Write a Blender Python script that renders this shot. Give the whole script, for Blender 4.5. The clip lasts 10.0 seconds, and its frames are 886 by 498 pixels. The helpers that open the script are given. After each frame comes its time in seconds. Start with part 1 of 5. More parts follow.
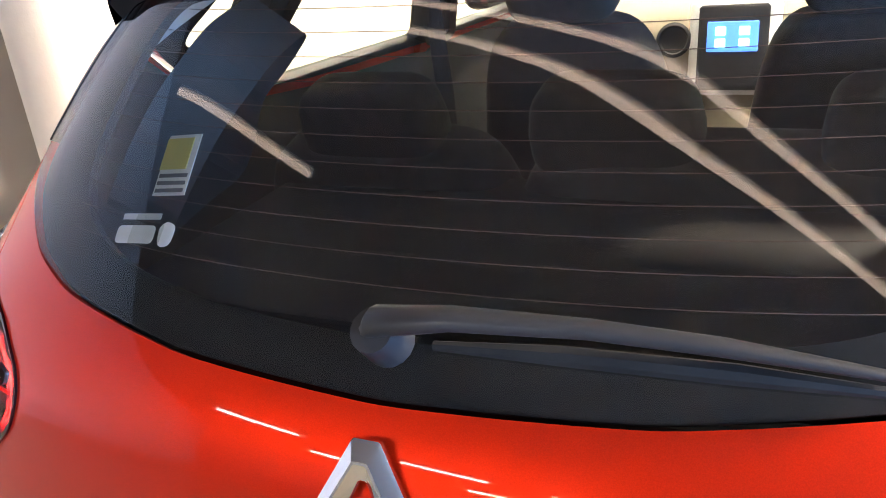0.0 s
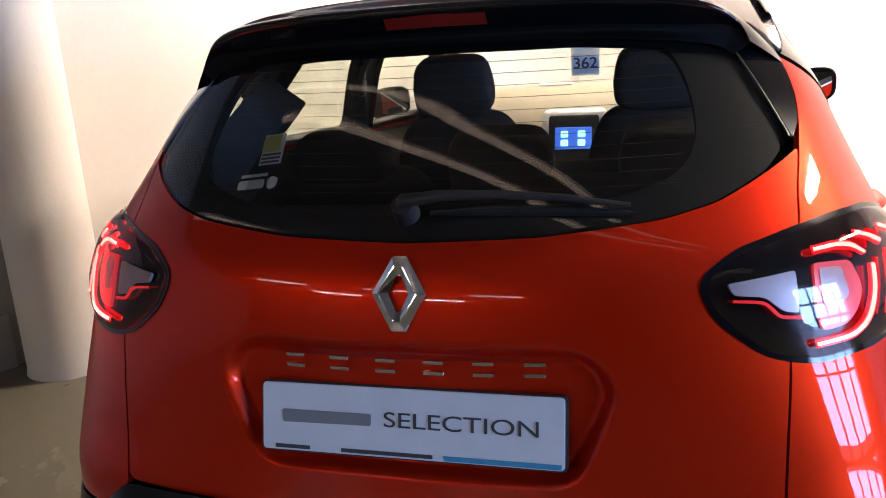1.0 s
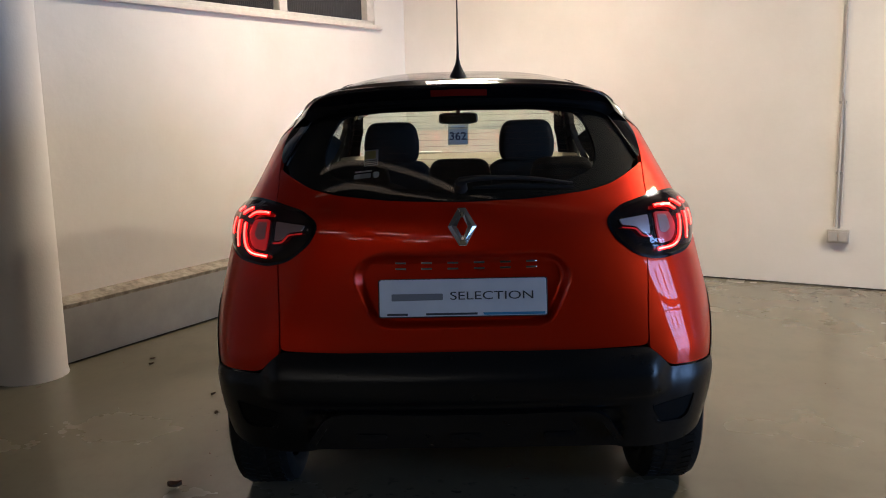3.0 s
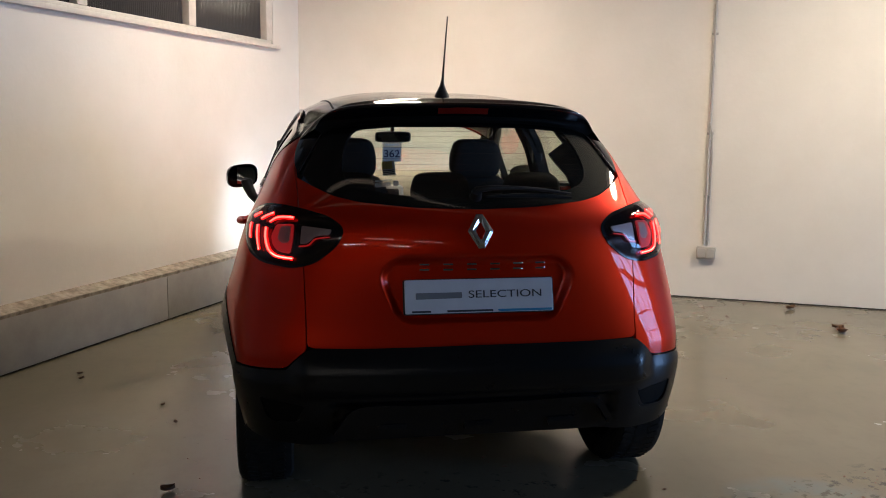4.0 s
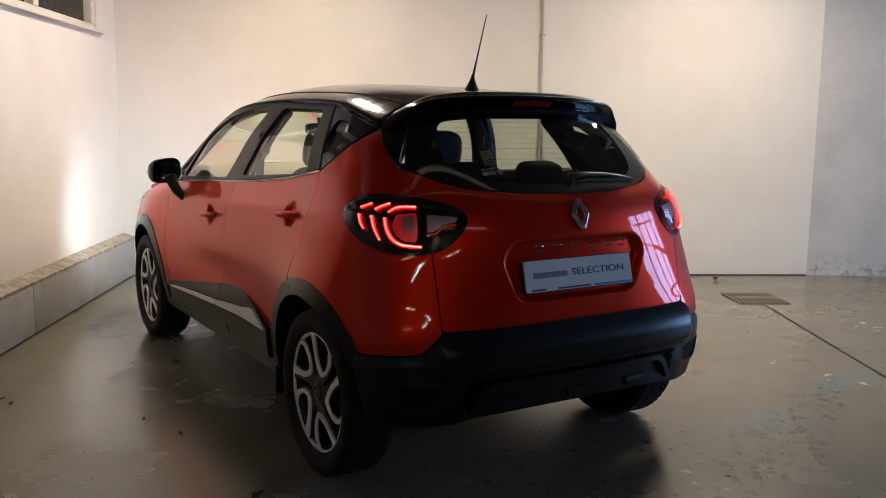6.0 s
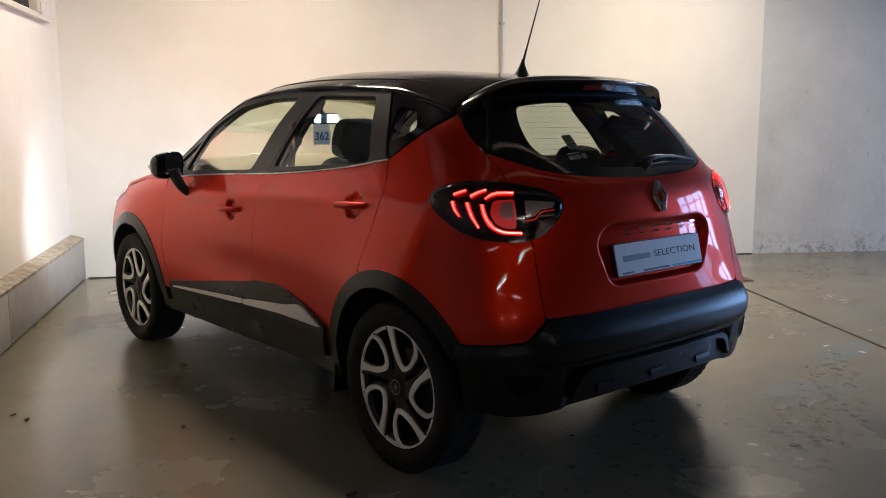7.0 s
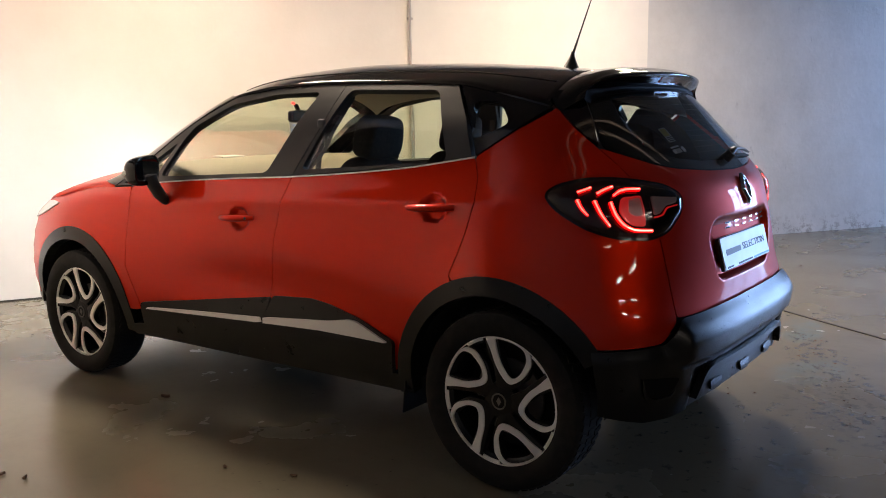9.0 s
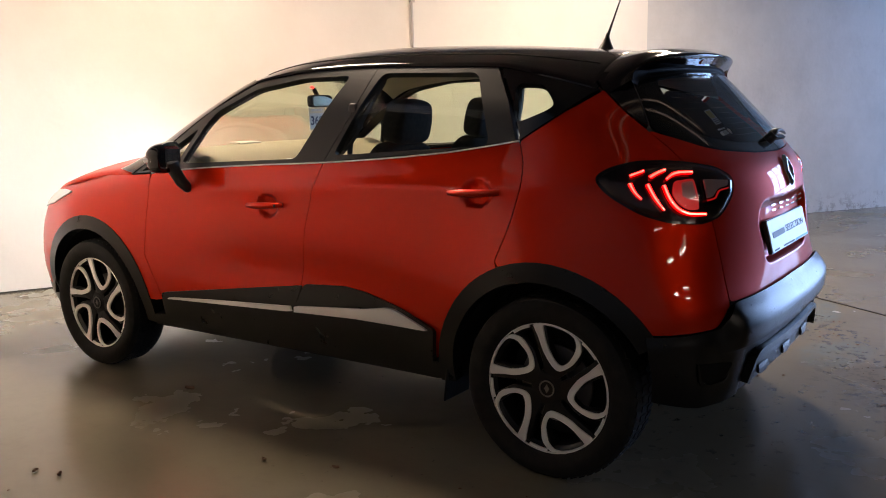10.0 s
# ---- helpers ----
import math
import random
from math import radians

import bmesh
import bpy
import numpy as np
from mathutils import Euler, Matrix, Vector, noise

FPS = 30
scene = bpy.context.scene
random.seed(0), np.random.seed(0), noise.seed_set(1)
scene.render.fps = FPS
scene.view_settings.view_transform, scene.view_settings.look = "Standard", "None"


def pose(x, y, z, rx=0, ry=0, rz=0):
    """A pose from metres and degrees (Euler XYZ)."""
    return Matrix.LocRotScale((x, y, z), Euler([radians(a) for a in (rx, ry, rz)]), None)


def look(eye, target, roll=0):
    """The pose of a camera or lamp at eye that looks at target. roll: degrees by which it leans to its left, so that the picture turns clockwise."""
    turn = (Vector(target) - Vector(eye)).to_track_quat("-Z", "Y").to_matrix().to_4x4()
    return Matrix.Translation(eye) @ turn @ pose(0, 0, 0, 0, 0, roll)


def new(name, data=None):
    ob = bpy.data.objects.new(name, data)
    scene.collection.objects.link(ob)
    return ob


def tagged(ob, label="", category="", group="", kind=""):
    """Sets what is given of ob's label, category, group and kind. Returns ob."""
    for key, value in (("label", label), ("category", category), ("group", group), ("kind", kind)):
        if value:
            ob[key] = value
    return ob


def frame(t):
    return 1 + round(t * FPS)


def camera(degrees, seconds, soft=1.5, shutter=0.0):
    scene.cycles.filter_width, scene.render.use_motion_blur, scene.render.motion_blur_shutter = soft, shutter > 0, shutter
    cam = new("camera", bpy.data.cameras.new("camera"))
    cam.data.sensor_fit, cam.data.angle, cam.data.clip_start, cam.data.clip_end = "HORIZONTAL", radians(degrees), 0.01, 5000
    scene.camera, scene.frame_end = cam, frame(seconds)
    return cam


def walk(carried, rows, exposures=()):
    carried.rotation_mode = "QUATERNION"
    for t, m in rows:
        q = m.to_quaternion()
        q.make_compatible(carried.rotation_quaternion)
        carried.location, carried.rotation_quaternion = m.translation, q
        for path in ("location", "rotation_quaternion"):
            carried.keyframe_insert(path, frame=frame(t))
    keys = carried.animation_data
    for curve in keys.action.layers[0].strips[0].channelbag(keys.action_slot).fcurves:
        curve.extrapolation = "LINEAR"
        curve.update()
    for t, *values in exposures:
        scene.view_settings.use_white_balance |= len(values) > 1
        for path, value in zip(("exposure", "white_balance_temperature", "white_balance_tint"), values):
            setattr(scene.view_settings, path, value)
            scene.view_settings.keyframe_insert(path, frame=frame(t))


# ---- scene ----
cam = camera(53.3, 10.0, soft=0.95)
PATH = [
    (0, (0.327, -0.382, 1.497), (-0.518, 1.249, 0.707), -6.7),
    (0.3, (0.424, -0.589, 1.476), (-0.345, 1.152, 0.860), -5.9),
    (0.5, (0.447, -0.749, 1.494), (-0.222, 1.041, 0.900), -4.5),
    (1, (0.468, -1.187, 1.477), (-0.104, 0.656, 0.956), -4.1),
    (1.5, (0.426, -1.619, 1.479), (0.043, 0.284, 0.998), -2.3),
    (2, (0.331, -2.034, 1.463), (-0.002, -0.104, 1.054), -1.8),
    (2.5, (0.167, -2.373, 1.444), (-0.030, -0.416, 1.078), -1.3),
    (3, (-0.008, -2.634, 1.433), (-0.045, -0.661, 1.102), -1.3),
    (3.2, (-0.111, -2.729, 1.434), (-0.081, -0.754, 1.119), -1.2),
    (4.3, (-0.890, -2.854, 1.400), (-0.455, -0.920, 1.133), 0.6),
    (4.5, (-1.030, -2.850, 1.412), (-0.566, -0.922, 1.152), 0.3),
    (5, (-1.447, -2.742, 1.396), (-0.710, -0.900, 1.140), 1.3),
    (5.5, (-1.829, -2.623, 1.385), (-0.931, -0.859, 1.100), 1.1),
    (5.7, (-1.975, -2.575, 1.395), (-1.012, -0.846, 1.103), 1.0),
    (6.8, (-2.654, -2.053, 1.346), (-1.429, -0.498, 1.065), -0.3),
    (7, (-2.758, -1.970, 1.355), (-1.493, -0.451, 1.054), -0.2),
    (7.5, (-2.943, -1.685, 1.360), (-1.591, -0.243, 1.056), -0.6),
    (8, (-3.141, -1.423, 1.344), (-1.689, -0.080, 1.049), -0.9),
    (8.5, (-3.289, -1.204, 1.346), (-1.755, 0.039, 1.026), -0.9),
    (9, (-3.359, -0.991, 1.342), (-1.768, 0.181, 1.038), -0.7),
    (9.5, (-3.437, -0.806, 1.345), (-1.804, 0.305, 1.031), -1.0),
    (10, (-3.454, -0.761, 1.342), (-1.837, 0.365, 1.003), -1.1),
]
EXPOSURES = [(0, 3.4, 6500, 14), (0.4, 2.5, 6500, 17), (1, 1.25, 6500, 16), (1.6, 0.6, 6500, 14), (2.5, 0.15, 6500, 11), (4.5, -0.1, 6500, 10), (5.5, -0.15, 6500, 10), (7, 0, 6500, 10), (8.5, 0.25, 6750, 13), (9.2, 0.32, 7100, 16), (10, 0.32, 7250, 18)]
walk(cam, [(t, look(eye, target, roll)) for t, eye, target, roll in PATH], EXPOSURES)

# ---------------------------------------------------------------- world and lights
# The room is turned against the car: u runs along the far wall, d towards it.
TURN = radians(-28.5)
ROOM = Matrix.Rotation(TURN, 4, "Z")
CEIL = 3.25
LEFT, FAR, BEND, RIGHT, BACK = -3.10, 4.72, 3.15, 9.0, -9.0

world = bpy.data.worlds.new("daylight")
scene.world = world
world.use_nodes = True
wn = world.node_tree.nodes
sky = wn.new("ShaderNodeTexSky")
sky.sky_type, sky.sun_disc = "NISHITA", False
sky.sun_elevation, sky.sun_rotation = radians(24), radians(200)
world.node_tree.links.new(sky.outputs[0], wn["Background"].inputs[0])
wn["Background"].inputs[1].default_value = 0.08


def area(name, place, aim, sx, sy, watts, colour):
    lamp = bpy.data.lights.new(name, "AREA")
    lamp.shape, lamp.size, lamp.size_y, lamp.energy, lamp.color = "RECTANGLE", sx, sy, watts, colour
    ob = new(name, lamp)
    ob.matrix_world = look(place, aim)
    return ob


def room(u, d, z=0.0):
    return ROOM @ Vector((u, d, z))


# daylight of the wide doorway at the back right
DOOR_U, DOOR_D0, DOOR_D1, DOOR_H = RIGHT, 0.2, 3.3, 3.0
area("doorway_daylight", room(DOOR_U + .6, (DOOR_D0 + DOOR_D1) / 2, 1.55), room(0, (DOOR_D0 + DOOR_D1) / 2, 1.4), 2.9, 2.75, 390, (.26, .50, 1.0))
# the fluorescent battens: u, d, turned along d, watts
BATTENS = [(-1.5, 2.9, True, 92), (2.1, 2.9, True, 114), (-1.6, -5.3, False, 4), (0.6, -5.2, False, 4), (2.6, -5.4, False, 4), (-0.4, -7.1, False, 18), (2.0, -7.2, False, 18)]
WARM, COOL = (1.0, .86, .69), (1.0, .95, .90)
for u, d, along, watts in BATTENS:
    sx, sy = (.10, 1.15) if along else (1.15, .10)
    ob = area("batten_light", (0, 0, 0), (0, 0, -1), sx, sy, watts, WARM if along else COOL)
    ob.matrix_world = ROOM @ pose(u, d, CEIL - .125)
# the lit headlamps
for x in (-.62, .62):
    spot = bpy.data.lights.new("headlamp_light", "SPOT")
    spot.energy, spot.color, spot.spot_size, spot.spot_blend, spot.shadow_soft_size = 30, (.74, .87, 1.0), radians(150), 1.0, .12
    new("headlamp_light", spot).matrix_world = look((x, 4.10, .74), (x, 5.2, .50))

# ---------------------------------------------------------------- materials
def mat(name, base, rough=.5, metal=0.0, coat=0.0, spec=.5):
    m = bpy.data.materials.new(name)
    m.use_nodes = True
    b = m.node_tree.nodes["Principled BSDF"]
    b.inputs["Base Color"].default_value = (*base, 1)
    b.inputs["Roughness"].default_value, b.inputs["Metallic"].default_value = rough, metal
    b.inputs["Coat Weight"].default_value, b.inputs["Coat Roughness"].default_value = coat, .03
    b.inputs["Specular IOR Level"].default_value = spec
    return m


def link(m, a, b):
    m.node_tree.links.new(a, b)


def coords(m, scale):
    n = m.node_tree.nodes
    tc, mp = n.new("ShaderNodeTexCoord"), n.new("ShaderNodeMapping")
    mp.inputs["Scale"].default_value = scale if isinstance(scale, tuple) else (scale,) * 3
    link(m, tc.outputs["Object"], mp.inputs[0])
    return mp.outputs[0]


def noise_tex(m, scale, detail=4.0, rough=.6):
    t = m.node_tree.nodes.new("ShaderNodeTexNoise")
    t.inputs["Scale"].default_value, t.inputs["Detail"].default_value, t.inputs["Roughness"].default_value = 1.0, detail, rough
    link(m, coords(m, scale), t.inputs["Vector"])
    return t.outputs["Fac"]


def ramp(m, fac, stops):
    r = m.node_tree.nodes.new("ShaderNodeValToRGB")
    while len(r.color_ramp.elements) < len(stops):
        r.color_ramp.elements.new(.5)
    for e, (p, c) in zip(r.color_ramp.elements, stops):
        e.position = p
        e.color = (c, c, c, 1) if isinstance(c, (int, float)) else (*c, 1)
    link(m, fac, r.inputs[0])
    return r.outputs[0]


def blend(m, fac, a, b, kind="MIX"):
    x = m.node_tree.nodes.new("ShaderNodeMix")
    x.data_type, x.blend_type = "RGBA", kind
    for sock, v in ((x.inputs[0], fac), (x.inputs[6], a), (x.inputs[7], b)):
        if isinstance(v, tuple):
            sock.default_value = (*v, 1)
        elif isinstance(v, (int, float)):
            sock.default_value = v
        else:
            link(m, v, sock)
    return x.outputs[2]


def bump(m, height, strength=.2, dist=.002):
    b = m.node_tree.nodes.new("ShaderNodeBump")
    b.inputs["Strength"].default_value, b.inputs["Distance"].default_value = strength, dist
    link(m, height, b.inputs["Height"])
    link(m, b.outputs[0], m.node_tree.nodes["Principled BSDF"].inputs["Normal"])


def socket(m, name):
    return m.node_tree.nodes["Principled BSDF"].inputs[name]


def glass(name, tint, ior=1.5):
    m = bpy.data.materials.new(name)
    m.use_nodes = True
    n = m.node_tree.nodes
    n.remove(n["Principled BSDF"])
    t, g, x = n.new("ShaderNodeBsdfTransparent"), n.new("ShaderNodeBsdfGlossy"), n.new("ShaderNodeMixShader")
    w, p, f = n.new("ShaderNodeLayerWeight"), n.new("ShaderNodeMath"), n.new("ShaderNodeMath")
    w.inputs[0].default_value = .5
    p.operation, f.operation = "POWER", "MULTIPLY_ADD"
    p.inputs[1].default_value = 5.0
    low = ((ior - 1) / (ior + 1)) ** 2 * 1.8
    f.inputs[1].default_value, f.inputs[2].default_value = 1 - low, low
    link(m, w.outputs["Facing"], p.inputs[0])
    link(m, p.outputs[0], f.inputs[0])
    t.inputs[0].default_value = (*tint, 1)
    g.inputs["Roughness"].default_value = .012
    link(m, f.outputs[0], x.inputs[0])
    link(m, t.outputs[0], x.inputs[1])
    link(m, g.outputs[0], x.inputs[2])
    link(m, x.outputs[0], n["Material Output"].inputs[0])
    return m


def glow(name, colour, strength):
    m = mat(name, colour, .3)
    socket(m, "Emission Color").default_value = (*colour, 1)
    socket(m, "Emission Strength").default_value = strength
    return m


RED = mat("red_paint", (.64, .022, .004), .40, .66, .6, .0)
dust = noise_tex(RED, 9.0)
link(RED, ramp(RED, dust, [(.35, .008), (.75, .03)]), socket(RED, "Coat Roughness"))
link(RED, ramp(RED, noise_tex(RED, 900.0, 2.0), [(.3, (.59, .019, .003)), (.7, (.70, .025, .004))]), socket(RED, "Base Color"))
GLOSS = mat("black_gloss", (.004, .004, .005), .10, 0, .15, .4)
link(GLOSS, ramp(GLOSS, noise_tex(GLOSS, 6.0), [(.35, .06), (.75, .2)]), socket(GLOSS, "Roughness"))
BORDER = mat("printed_border", (.006, .006, .006), .6, 0, 0, .1)
TRIM = mat("black_trim", (.018, .018, .019), .42)
PLASTIC = mat("grained_plastic", (.022, .023, .026), .48, 0, 0, .34)
link(PLASTIC, ramp(PLASTIC, noise_tex(PLASTIC, 5.0), [(.3, (.004, .0042, .0046)), (.75, (.006, .0063, .007))]), socket(PLASTIC, "Base Color"))
link(PLASTIC, ramp(PLASTIC, noise_tex(PLASTIC, 14.0), [(.3, .27), (.8, .34)]), socket(PLASTIC, "Roughness"))
bump(PLASTIC, noise_tex(PLASTIC, 700.0, 2.0), .25, .0006)
RUBBER = mat("tyre_rubber", (.008, .008, .008), .72, 0, 0, .3)
link(RUBBER, ramp(RUBBER, noise_tex(RUBBER, 24.0), [(.35, (.006, .006, .006)), (.8, (.016, .015, .013))]), socket(RUBBER, "Base Color"))
CHROME = mat("chrome", (.82, .82, .83), .07, 1.0)
STRIP = mat("satin_chrome", (.90, .89, .87), .35, .2)
ALLOY = mat("cut_alloy", (.95, .93, .89), .36, .0)
link(ALLOY, ramp(ALLOY, noise_tex(ALLOY, 30.0), [(.3, .28), (.8, .48)]), socket(ALLOY, "Roughness"))
DARKALLOY = mat("dark_alloy", (.005, .005, .006), .30, .0, .15, .3)
STEEL = mat("brake_steel", (.25, .24, .23), .45, .9)
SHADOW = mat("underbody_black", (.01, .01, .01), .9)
CLOTH = mat("dark_seat_cloth", (.022, .021, .022), .9)
link(CLOTH, ramp(CLOTH, noise_tex(CLOTH, 60.0), [(.3, (.016, .016, .017)), (.8, (.036, .034, .034))]), socket(CLOTH, "Base Color"))
bump(CLOTH, noise_tex(CLOTH, 160.0, 2.0), .2, .001)
BEIGE = mat("beige_dash", (.50, .42, .30), .65)
link(BEIGE, ramp(BEIGE, noise_tex(BEIGE, 12.0), [(.3, (.30, .26, .18)), (.8, (.36, .31, .22))]), socket(BEIGE, "Base Color"))
LINER = mat("grey_trim", (.03, .028, .027), .8)
PALELINER = mat("pale_headlining", (.42, .39, .35), .9)
PANE = glass("side_glass", (.81, .865, .755))
REARPANE = glass("rear_glass", (.70, .73, .70))
SMOKE = glass("smoked_lens", (.55, .46, .46), 1.45)
LED = glow("red_led", (1.0, .045, .035), 20.0)
GUIDE = glow("red_guide", (1.0, .004, .004), 3.5)
REDLENS = glow("red_lens", (.62, .30, .31), .0)
socket(REDLENS, "Emission Color").default_value = (1, .01, .01, 1)
socket(REDLENS, "Emission Strength").default_value = .35
TICK = glow("red_edge", (.8, .02, .02), .5)
socket(REDLENS, "Metallic").default_value = .7
BRAKELENS = mat("brake_lens", (.20, .010, .007), .2, 0, .5)
REVERSE = mat("clear_lens", (.80, .80, .82), .30, .35, .8)
INDICATOR = mat("white_indicator", (.72, .72, .70), .25)
MIRROR = mat("mirror_glass", (.85, .87, .90), .02, 1.0)
DEMIST = mat("heating_line", (.05, .02, .012), .6)
# dark base colour stands in for the lack of light behind the car
DARKWALL = mat("unlit_dark_wall", (.10, .098, .095), .85)
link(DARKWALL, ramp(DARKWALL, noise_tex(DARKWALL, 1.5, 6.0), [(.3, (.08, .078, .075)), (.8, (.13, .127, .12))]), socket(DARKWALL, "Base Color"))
SCREEN = glow("lit_screen", (.06, .18, .8), .45)
SCREEN2 = glow("lit_icon", (.35, .9, .8), 1.1)
REDDOT = glow("red_telltale", (1, .02, .02), 6.0)
PLATE = mat("white_plate", (.74, .76, .80), .32)
link(PLATE, ramp(PLATE, noise_tex(PLATE, 16.0), [(.3, (.70, .72, .76)), (.8, (.77, .79, .83))]), socket(PLATE, "Base Color"))
INK = mat("dark_ink", (.05, .055, .065), .5)
PALEINK = mat("grey_ink", (.22, .23, .25), .5)
BLUE = mat("blue_ink", (.04, .30, .52), .4)
TAGBLUE = mat("tag_blue", (.60, .72, .94), .6)
DEEPBLUE = mat("tag_ink", (.03, .05, .16), .6)
PAPER = mat("white_paper", (.72, .73, .72), .7)
YELLOW = mat("yellow_paper", (.62, .56, .22), .7)
for thin in (PAPER, TAGBLUE, YELLOW):
    # thin paper lets light from behind through
    tn = thin.node_tree.nodes
    tr, tmix = tn.new("ShaderNodeBsdfTranslucent"), tn.new("ShaderNodeMixShader")
    tr.inputs[0].default_value = tn["Principled BSDF"].inputs["Base Color"].default_value
    tmix.inputs[0].default_value = .7
    link(thin, tn["Principled BSDF"].outputs[0], tmix.inputs[1])
    link(thin, tr.outputs[0], tmix.inputs[2])
    link(thin, tmix.outputs[0], tn["Material Output"].inputs[0])

# white wall with its shade mixed into the colour, for darker reflections
NEARWALL = mat("shaded_white_wall", (.42, .40, .37), .8)
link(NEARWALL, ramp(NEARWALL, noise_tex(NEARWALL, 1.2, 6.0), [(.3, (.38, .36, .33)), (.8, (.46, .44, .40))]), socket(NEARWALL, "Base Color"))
WALL = mat("white_wall", (.74, .71, .66), .75)
wa = blend(WALL, ramp(WALL, noise_tex(WALL, .9, 6.0), [(.35, 0), (.75, 1)]), (.76, .73, .68), (.66, .63, .57))
wb = ramp(WALL, noise_tex(WALL, 7.0, 8.0, .7), [(.70, 0), (.90, .8)])
link(WALL, blend(WALL, wb, wa, (.56, .53, .48)), socket(WALL, "Base Color"))
bump(WALL, noise_tex(WALL, 22.0, 6.0), .25, .006)
ROUGHWALL = mat("stained_wall", (.66, .66, .65), .8)
ra = blend(ROUGHWALL, ramp(ROUGHWALL, noise_tex(ROUGHWALL, 1.3, 8.0, .7), [(.40, 0), (.75, 1)]), (.56, .56, .56), (.44, .44, .44))
rb = ramp(ROUGHWALL, noise_tex(ROUGHWALL, (9.0, 9.0, 3.0), 8.0, .75), [(.63, 0), (.75, 1)])
rc = blend(ROUGHWALL, rb, ra, (.34, .34, .35))
rise = ramp(ROUGHWALL, noise_tex(ROUGHWALL, 11.0, 8.0, .78), [(.50, 0), (.58, 1)])
damp = ROUGHWALL.node_tree.nodes.new("ShaderNodeSeparateXYZ")
link(ROUGHWALL, coords(ROUGHWALL, 1.0), damp.inputs[0])
splash = blend(ROUGHWALL, ramp(ROUGHWALL, damp.outputs[2], [(.04, 1), (.24, 0)]), (0, 0, 0), rise)
link(ROUGHWALL, blend(ROUGHWALL, splash, rc, (.30, .29, .28)), socket(ROUGHWALL, "Base Color"))
bump(ROUGHWALL, noise_tex(ROUGHWALL, 16.0, 8.0), .5, .01)
FLOOR = mat("painted_concrete", (.17, .15, .11), .4)


def stain(m, u, d, along, across, turn):
    """A soft oval round a place of the room's plan: 1 in its middle, 0 at its edge."""
    g, q, tc = (m.node_tree.nodes.new("ShaderNode" + k) for k in ("TexGradient", "Mapping", "TexCoord"))
    g.gradient_type, q.vector_type = "SPHERICAL", "TEXTURE"
    q.inputs["Location"].default_value = room(u, d)
    q.inputs["Rotation"].default_value = (0, 0, radians(turn) + TURN)
    q.inputs["Scale"].default_value = (along, across, 1)
    link(m, tc.outputs["Object"], q.inputs[0])
    link(m, q.outputs[0], g.inputs[0])
    return g.outputs[0]


def flecked(m, spot, scale, lo, hi, most):
    """Ragged flecks that thin out towards the edge of a stain."""
    n = ramp(m, noise_tex(m, scale, 7.0, .62), [(lo, 0), (hi, most)])
    return blend(m, ramp(m, spot, [(.03, 0), (.40, 1)]), (0, 0, 0), n)


fc = ramp(FLOOR, noise_tex(FLOOR, .7, 5.0, .5), [(.30, (.140, .125, .088)), (.70, (.180, .161, .115))])
fc = blend(FLOOR, ramp(FLOOR, noise_tex(FLOOR, 2.6, 7.0, .6), [(.48, 0), (.75, .40)]), fc, (.115, .104, .078))
fc = blend(FLOOR, ramp(FLOOR, noise_tex(FLOOR, (14.0, 9.0, 1.0), 8.0, .68), [(.50, 0), (.80, .35)]), fc, (.105, .095, .072))
# two worn spills of pale blue paint
for u, d, a, b, turn in ((1.10, .72, .34, .20, 20), (1.76, 1.38, .40, .16, 40), (2.9, 1.2, .6, .25, 10)):
    fc = blend(FLOOR, flecked(FLOOR, stain(FLOOR, u, d, a, b, turn), 5.0, .30, .62, .62), fc, (.115, .165, .175))
# a trail of trodden dirt behind the car, and scattered damp flecks
for u, d, a, b, turn, scale, lo, hi in ((1.08, .55, 1.25, .20, 52, 17.0, .54, .60), (.85, .30, .55, .30, 40, 13.0, .55, .61), (.05, .15, .95, .50, 10, 15.0, .58, .64), (-1.2, 1.4, 1.6, 1.0, 70, 21.0, .66, .72)):
    fc = blend(FLOOR, flecked(FLOOR, stain(FLOOR, u, d, a, b, turn), scale, lo, hi, .8), fc, (.050, .044, .036))
link(FLOOR, fc, socket(FLOOR, "Base Color"))
link(FLOOR, ramp(FLOOR, noise_tex(FLOOR, 1.5, 5.0, .55), [(.34, .17), (.55, .25), (.75, .36)]), socket(FLOOR, "Roughness"))
bump(FLOOR, noise_tex(FLOOR, 6.0, 7.0, .58), .06, .004)
SKIRT = mat("grey_skirting", (.30, .29, .275), .55)
link(SKIRT, ramp(SKIRT, noise_tex(SKIRT, 5.0, 6.0), [(.3, (.26, .25, .24)), (.75, (.34, .33, .31))]), socket(SKIRT, "Base Color"))
LEDGE = mat("beige_ledge", (.36, .31, .25), .7)
link(LEDGE, ramp(LEDGE, noise_tex(LEDGE, 18.0, 6.0), [(.35, (.20, .17, .135)), (.65, (.42, .37, .30))]), socket(LEDGE, "Base Color"))
WHITEWOOD = mat("white_painted_wood", (.68, .64, .57), .45)
link(WHITEWOOD, ramp(WHITEWOOD, noise_tex(WHITEWOOD, 20.0), [(.3, (.60, .56, .50)), (.8, (.72, .68, .61))]), socket(WHITEWOOD, "Base Color"))
REEDED = mat("reeded_glass", (.035, .03, .026), .12)
CONDUIT = mat("grey_conduit", (.42, .40, .37), .5)
BOXMETAL = mat("socket_metal", (.5, .48, .44), .4, .4)
GRATE = mat("rusty_iron", (.19, .155, .125), .7, .2)
LEAF = mat("dead_leaf", (.10, .05, .025), .85)
JOINT = mat("dark_joint", (.03, .028, .025), .9)
CEILING = mat("grey_ceiling", (.2, .19, .18), .85)
